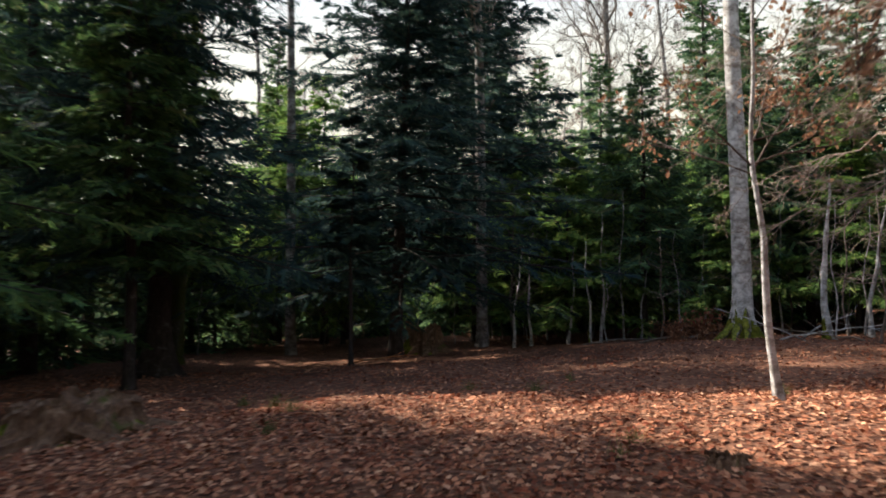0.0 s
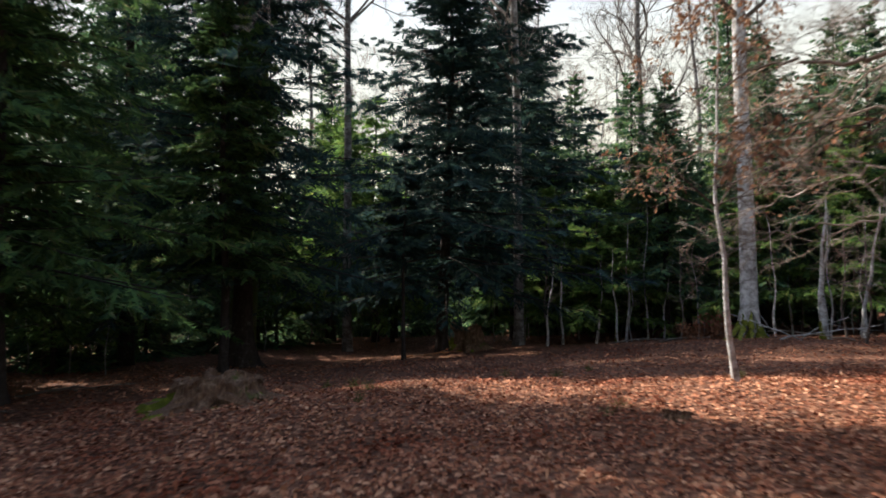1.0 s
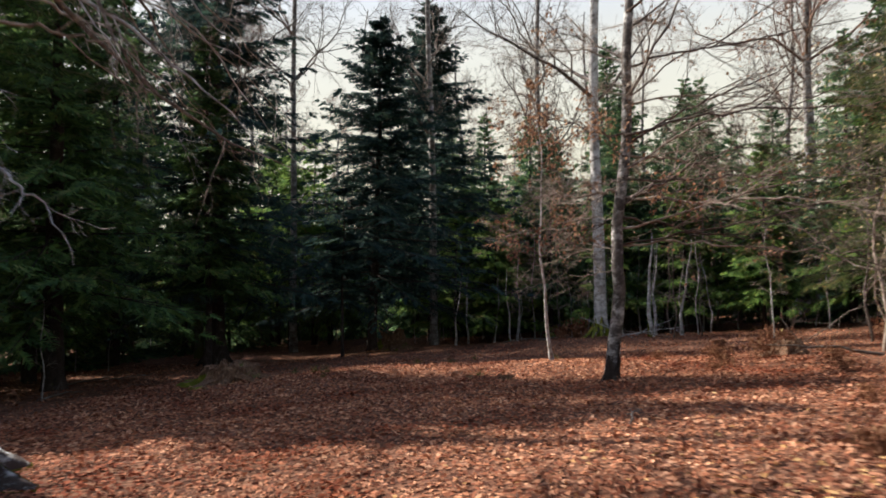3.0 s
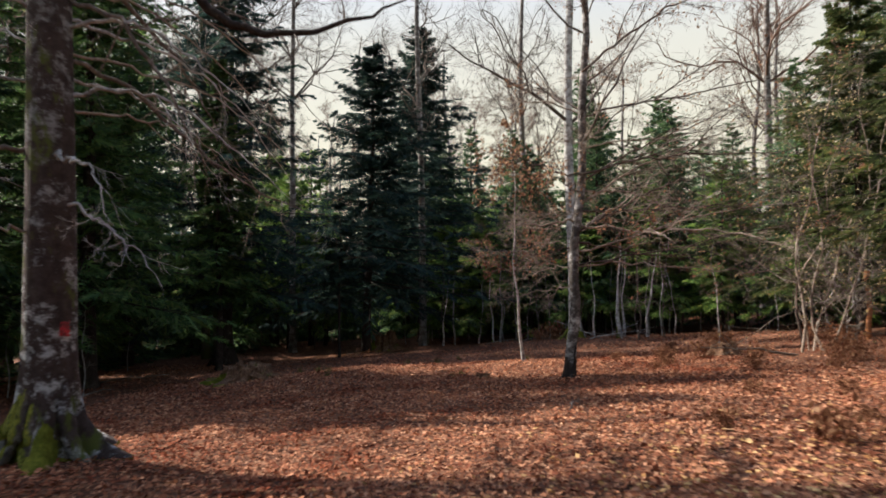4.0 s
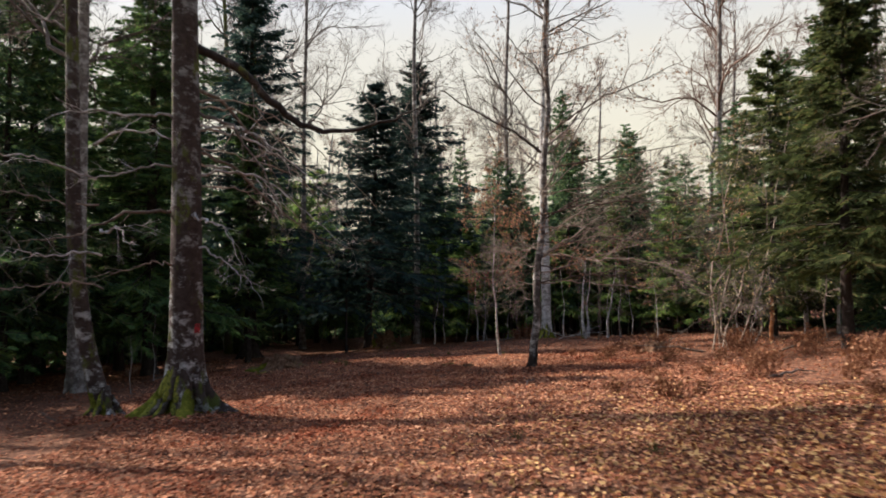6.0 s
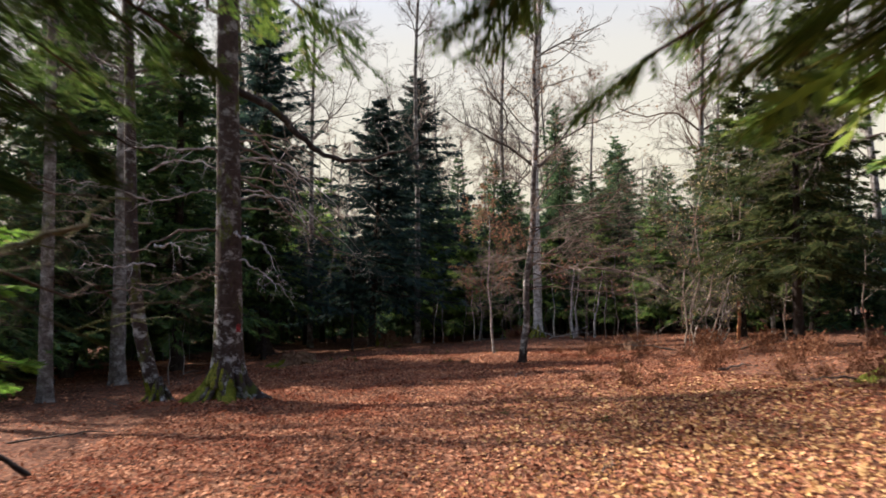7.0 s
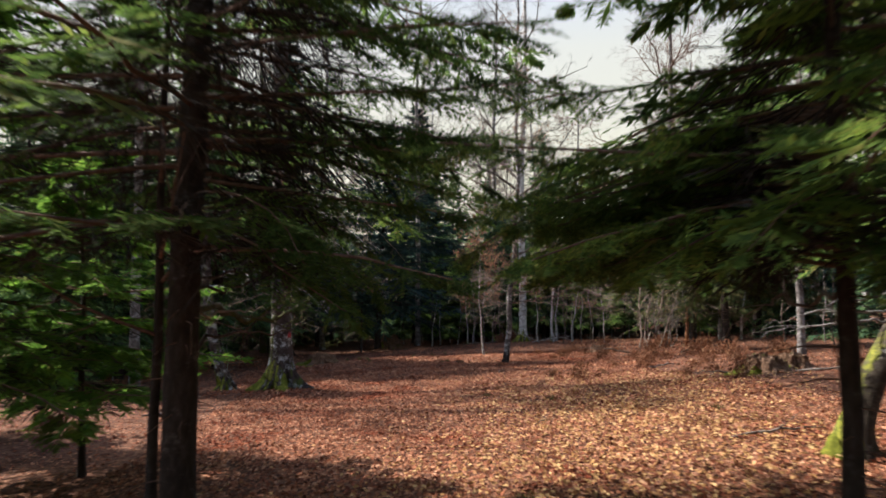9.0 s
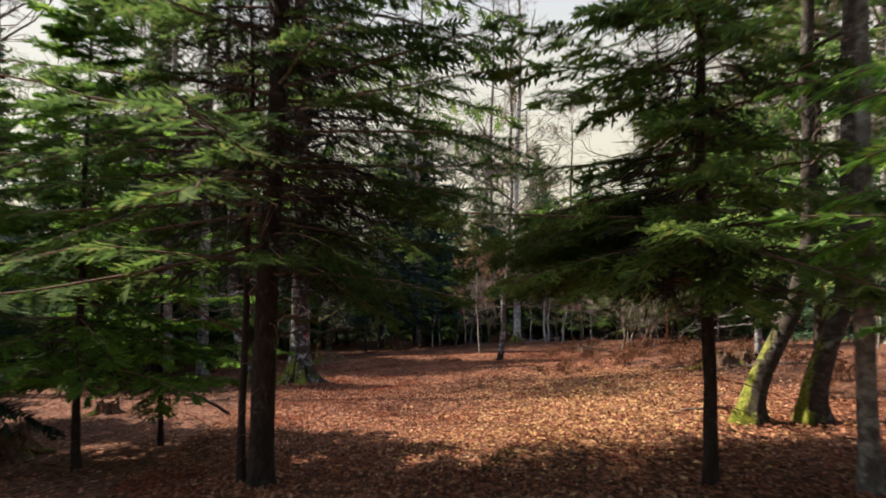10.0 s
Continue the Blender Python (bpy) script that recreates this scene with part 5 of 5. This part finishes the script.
stump(-3.2, 6.3, 0.47, 0.36, 91, "broad rotten tree stump with ragged top and moss")
stump(-0.55, 18.4, 0.38, 0.75, 92, "dark old stump beside a fir")
stump(1.53, 4.4, 0.10, 0.10, 93, "low dark stump sunk in the leaves", False)
stump(6.3, -6.6, 0.34, 0.38, 94, "torn stump with a tangle of dead roots", True)
stump(7.3, -5.9, 0.28, 0.35, 95, "low rotten stump among dead wood", True)
stump(-7.35, -6.1, 0.22, 0.32, 96, "small stump capped with bright moss", True)
stump(-7.2, -11.2, 0.40, 0.55, 97, "dark stump in the shade of young firs", True)
stump(6.6, 5.3, 0.22, 0.3, 98, "low weathered stump at the wood's edge", False)


def stick(x, y, length, turn, seed, label, r=0.018, lift=0.05, up=0.0, material=None, twigs=4):
    rng = np.random.default_rng(seed)
    root = rooted("fallen_branch", x, y, label, "fallen branch", "fallen branches")
    k = 9
    t = np.linspace(0, 1, k)
    c, q = math.cos(radians(turn)), math.sin(radians(turn))
    px, py = length * t * c, length * t * q
    bow = 0.06 * length * np.sin(3.1 * t) * rng.uniform(-1, 1)
    px, py = px - q * bow, py + c * bow
    z = land(x + px, y + py) - float(land(x, y)) + lift * np.sin(3.0 * t) + 0.01 + up * t * length
    P = np.stack([px, py, z], -1)[None]
    P[0, 1:-1] += rng.normal(size=(k - 2, 3)) * 0.012
    R = (r * (1 - 0.7 * t))[None]
    s = Soup()
    tubes(s, P, R, 6)
    main = part("stick", s, material or M_TWIG, root)
    s = Soup()
    Q, S = offshoots(rng, P, R, twigs, 0.3, 0.95, 45, lambda p, u: p * 0.3, 4, 0.15, 0.0, 0.6, flat=0.4)
    tubes(s, Q, S, 4)
    part("twigwork", s, material or M_TWIG, main, kind="stuff")


for i, (x, y, ln, tu, r, up, what) in enumerate((
        (-4.44, -7.76, 1.1, 172, 0.036, 0.6, "dark fallen branch propped on the leaf litter"), (2.0, -0.6, 0.5, 60, 0.012, 0.1, "pale twig lying on the leaves"),
        (-2.2, 16.6, 1.6, 10, 0.03, 0.02, "sunlit fallen branch before the firs"), (4.2, 16.2, 2.6, 15, 0.03, 0.03, "fallen branch along the wood's edge"),
        (5.9, 13.2, 1.8, -15, 0.022, 0.16, "pale dead branch propped beside a mossy beech"), (6.5, 13.6, 1.4, 25, 0.022, 0.3, "pale dead branch propped beside a mossy beech"),
        (5.5, -2.5, 0.9, 10, 0.03, 0.0, "short dark piece of dead wood"), (7.2, 3.6, 1.7, 170, 0.03, 0.16, "arching dead branch at the wood's edge"),
        (8.4, 2.4, 2.2, 20, 0.025, 0.03, "dead branch at the wood's edge"), (6.8, -6.8, 1.6, -30, 0.03, 0.05, "dead root branch by a torn stump"),
        (5.8, -6.2, 1.0, 200, 0.02, 0.12, "dead root branch by a torn stump"), (-6.0, -5.0, 1.4, 10, 0.018, 0.0, "thin branch lying in the leaves"),
        (-7.6, 9.4, 1.8, 20, 0.025, 0.03, "fallen branch in deep shade"), (2.6, -12.6, 1.3, 5, 0.02, 0.0, "thin fallen branch beside the mossy beeches"),
        (-6.6, 6.3, 1.2, 80, 0.02, 0.0, "fallen branch in deep shade"), (-5.8, -1.2, 0.6, 140, 0.012, 0.25, "curved pale twig by the beech roots"),
        (3.2, 17.4, 1.7, -8, 0.025, 0.02, "fallen branch along the wood's edge"), (1.0, -9.8, 0.4, 40, 0.01, 0.05, "pale twig lying on the leaves"),
        (6.2, 12.9, 1.5, 150, 0.018, 0.42, "pale dead branch propped beside a mossy beech"), (7.3, 13.0, 1.6, 165, 0.02, 0.1, "tan dead branch at the wood's edge"))):
    stick(x, y, ln, tu, 200 + i, what, r, 0.04, up, {0: M_FIRBARK, 2: M_ORANGE, 4: M_PALE, 5: M_PALE, 18: M_PALE, 19: M_TAN}.get(i))


# ---- dead bracken and grass ----
def tuft(x, y, size, seed, label, name, mat, count, width, leaves, group):
    rng = np.random.default_rng(seed)
    root = rooted(name, x, y, label, "undergrowth", group)
    a = rng.uniform(0, 6.28, count)
    L = size * rng.uniform(0.5, 1.1, count)
    out = rng.uniform(0.15, 0.9, count)
    t = np.linspace(0, 1, 5)[None]
    ox, oy = rng.normal(size=(2, count)) * size * 0.22
    h = L[:, None] * (t * (1.1 - 0.5 * t * out[:, None]))
    w = L[:, None] * out[:, None] * t ** 1.5
    P = np.stack([ox[:, None] + w * np.cos(a)[:, None], oy[:, None] + w * np.sin(a)[:, None], np.maximum(h - 0.45 * w * t, -0.02) - 0.03 * (t < 0.1)], -1)
    P[:, 1:] += rng.normal(size=P[:, 1:].shape) * 0.02 * size
    s = Soup()
    tubes(s, P, np.full((count, 5), width) * np.linspace(1, 0.35, 5), 3)
    stalks = part("stalk_tangle", s, mat, root, smooth=False, kind="stuff")
    if leaves:
        A, D = along(P, rng.uniform(0.35, 1, (count, leaves)))
        s = Soup()
        A, D = A.reshape(-1, 3), D.reshape(-1, 3)
        blades(s, rng, A, D * 0.4 + rng.normal(size=D.shape), rng.uniform(0.03, 0.09, len(A)))
        part("fronds", s, mat, root, smooth=False, kind="stuff")
    return root


ba = tuft(3.4, -3.75, 0.42, 301, "clump of dead rusty bracken", "bracken", M_BRACKEN, 60, 0.0035, 2, "bracken")
bb = tuft(5.45, -2.3, 0.6, 302, "large clump of dead rusty bracken", "bracken", M_BRACKEN, 75, 0.0035, 2, "bracken")
rng = np.random.default_rng(12)
for x, y, s in ((3.0, -2.6, 0.8), (4.3, -0.6, 0.7), (5.2, 14.9, 1.5), (4.7, 15.2, 1.1), (6.0, 4.9, 1.1), (6.9, 4.4, 0.9), (5.4, 5.4, 0.9), (7.4, 2.2, 1.1), (8.2, 1.0, 1.2), (6.4, 1.0, 0.9),
                (6.1, -0.9, 1.0), (7.2, -2.2, 1.2), (8.4, -1.0, 1.2), (6.9, -4.6, 1.0), (5.2, -5.4, 0.8), (8.0, -4.2, 1.2), (9.4, 2.8, 1.2), (9.0, 5.2, 1.2), (7.2, 6.4, 1.0), (10.0, -0.6, 1.2),
                (5.6, -7.0, 1.0), (7.8, -7.0, 1.3), (8.8, -9.5, 1.2), (6.3, 7.3, 0.9), (7.9, 8.6, 1.0), (9.6, 7.2, 1.1), (4.6, 3.6, 0.6), (6.8, -10.2, 1.2), (5.6, -11.5, 1.0), (7.0, -13.0, 1.2), (5.0, 4.2, 0.8), (6.2, 3.2, 0.9), (7.8, 3.4, 1.0), (5.6, 2.0, 0.7), (7.0, 0.2, 0.9), (5.0, -1.4, 0.7), (6.4, -3.2, 0.9), (8.8, 0.2, 1.0), (4.6, 6.2, 0.7), (5.8, 6.4, 0.8), (9.2, -2.8, 1.1), (6.0, -5.0, 0.8), (7.6, -8.6, 1.1), (4.2, -3.0, 0.5), (2.2, 18.4, 0.9), (-1.0, 18.9, 0.9)):
    spread(ba if s < 1 else bb, x, y, s * 0.9, rng.uniform(0, 360))
ga = tuft(1.2, 5.2, 0.16, 303, "small tuft of dull green grass", "grass_tuft", M_GRASS, 40, 0.0025, 0, "grass tufts")
for x, y, s in ((-1.6, 7.4, 1.2), (-1.9, 8.0, 1.3), (0.2, 8.6, 1.0), (0.9, 8.2, 1.2), (1.0, 4.8, 0.8), (-1.5, 6.0, 1.2), (2.7, 6.2, 1.0), (-0.2, -14.6, 1.4), (0.0, -14.3, 1.2), (-0.4, -14.9, 1.0),
                (1.5, 9.5, 1.0), (-2.4, 8.6, 1.1), (3.6, -10.2, 1.1), (0.9, -5.9, 0.9), (1.9, -7.2, 1.0)):
    spread(ga, x, y, s, rng.uniform(0, 360))


# ---- thin stems of the undergrowth ----
THIN = [dict(n=12, u0=0.25, u1=1.0, angle=65, length=lambda p, u: p * (0.26 - 0.16 * u), k=4, wob=0.15, rise=0.0, thick=0.5),
        dict(n=4, u0=0.3, u1=1.0, angle=45, length=lambda p, u: p * 0.45, k=3, wob=0.15, rise=0.0, thick=0.6)]
thin = [bare_tree("thin_tree", *xy, d, h, what, 400 + i, m, M_TAN, THIN, wob=w, sides=7, group="thin stems", flare=0.15, lean=(l, 0))[0]
        for i, (xy, d, h, what, m, w, l) in enumerate((((7.0, 13.4), 0.042, 2.6, "thin pale stem at the wood's edge", M_PALE, 0.05, 0.02),
                                                       ((7.9, 14.6), 0.055, 3.0, "thin grey stem with short dead twigs", M_TWIG, 0.06, -0.03),
                                                       ((4.1, 20.6), 0.034, 2.2, "thin crooked pale stem with short dead twigs", M_PALE, 0.07, 0.05)))]
EDGE = [dict(n=14, u0=0.2, u1=1.0, angle=75, length=lambda p, u: p * (0.12 - 0.06 * u), k=4, wob=0.2, rise=-0.02, thick=0.4),
        dict(n=4, u0=0.3, u1=1.0, angle=45, length=lambda p, u: p * 0.45, k=3, wob=0.15, rise=0.0, thick=0.6)]
for i, (x, y, d, h, ln) in enumerate(((1.65, 18.0, 0.07, 2.6, 0.08), (2.1, 18.3, 0.075, 2.8, 0.0), (3.0, 18.3, 0.07, 2.4, 0.10), (3.5, 18.0, 0.07, 2.5, -0.03), (3.8, 18.2, 0.085, 3.2, 0.03),
                                      (4.9, 18.6, 0.055, 2.2, 0.10), (6.95, 13.55, 0.15, 3.0, 0.0), (7.35, 14.4, 0.10, 2.8, 0.03), (8.0, 14.0, 0.11, 2.8, 0.10), (6.6, 15.2, 0.055, 2.8, -0.05),
                                      (9.3, 15.0, 0.06, 2.4, -0.08), (12.6, 8.4, 0.16, 6.0, 0.0), (13.0, 7.4, 0.10, 5.0, 0.04))):
    # light barks carry the sunlight of these stems in their colour
    bare_tree("thin_tree", x, y, d, h, "slim pale sunlit stem with short dead twigs" if d < 0.12 else "slim pale beech stem at the wood's edge", 450 + i, (M_SUNBARK, M_PALE)[i % 3 > 0], M_BROWNTWIG, EDGE,
              wob=0.05, sides=8, group="thin stems", flare=0.25, lean=(ln, 0), moss=(0.5, (-0.8, -0.5)) if i in (3, 6) else None)
for x, y, k in ((2.6, 24.2, 0), (3.1, 22.6, 0), (4.3, 22.4, 2), (4.2, 20.8, 1), (0.3, 21.6, 0), (5.0, 20.4, 2), (1.8, 23.0, 1), (6.6, 20.6, 0), (7.6, 19.0, 1), (8.4, 20.2, 0), (9.6, 18.2, 2),
                (6.0, 22.0, 0), (-3.4, 20.8, 1), (-7.6, 20.0, 2), (8.2, 13.0, 1), (11.4, 12.2, 0)):
    spread(thin[k], x, y, rng.uniform(0.6, 0.95), rng.uniform(0, 360))
for i in range(60):
    x, y = rng.uniform(-14, 20), rng.uniform(18.5, 33)
    if i < 6:
        x, y = rng.uniform(7.5, 16), rng.uniform(6.5, 17)
    elif i < 24:
        x, y = rng.uniform(11, 16), rng.uniform(-7, 5)
    elif i < 34:
        x, y = rng.uniform(-14, -8), rng.uniform(4, 16)
    spread(thin[i % 3], x, y, rng.uniform(0.7, 1.2), rng.uniform(0, 360))
for i in range(22):
    # dead poles under the edge of the wood, tan twigs added to lift its dark
    x = 1.2 + 0.55 * i
    spread(thin[i % 3], x, 19.6 - 0.5 * x + rng.uniform(0.2, 3.2), rng.uniform(0.9, 1.5), rng.uniform(0, 360))
spread(thin[0], -6.5, 6.25, 0.7, 40)
spread(thin[1], -9.3, 13.0, 0.5, 90)
spread(thin[1], 7.1, 12.2, 0.9, 200)
spread(thin[0], -6.0, 3.0, 0.5, 200)


def broken_stem():
    rng = np.random.default_rng(9)
    root = rooted("broken_stem", 10.2, 6.1, "short broken stem with orange peeled wood", "dead tree")
    P = stem_path(rng, 1.5, 0.02, (0.02, 0), 10)
    s = Soup()
    trunk_mesh(s, rng, P, np.full(10, 0.055), 10, 0.2, 4, 0.1, 0.06)
    part("trunk", s, M_ORANGE, root)


broken_stem()
bare_tree("dead_fir_stem", -3.04, -14.5, 0.10, 6.0, "thin dead fir stem close beside a large fir", 430, M_FIRBARK, M_REDTWIG, THIN, wob=0.03, sides=10, flare=0.2)


# ---- the closed wood all round ----
def far_woods():
    rng = np.random.default_rng(21)
    s = Soup()
    n = 520
    a = rng.uniform(0, 6.28, n)
    r = rng.uniform(44, 85, n)
    x, y = 2 + r * np.cos(a), 2 + r * np.sin(a)
    h = rng.uniform(5, 10.5, n)
    # a nearer belt that closes the view behind the firs
    a2 = rng.uniform(-34, 44, 150)
    x, y = np.concatenate([x, a2]), np.concatenate([y, rng.uniform(37, 46, 150)])
    h = np.concatenate([h, rng.uniform(5.5, 9.0, 150)])
    n += 150
    for q in range(64):
        f = (q + rng.uniform(0, 1, n)) / 64
        z = h * (0.02 + 0.98 * f)
        L = (0.32 * h) * (1 - f) ** 0.8 * rng.uniform(0.7, 1.2, n) + 0.15
        b = rng.uniform(0, 6.28, n)
        D = unit(np.stack([np.cos(b), np.sin(b), rng.uniform(-0.6, 0.1, n)], -1))
        A = np.stack([x, y, land(x, y) + z], -1)
        N = unit(rng.normal(size=(n, 3)) + np.array([0, 0, 0.5]))
        diamonds(s, A, D, L, 0.5 * L + 0.3, N)
    tagged(new("far_woods", s.mesh("far_woods", M_SHADENEEDLE, False)), "dark conifer wood all round in the distance", "woods", kind="stuff")


far_woods()
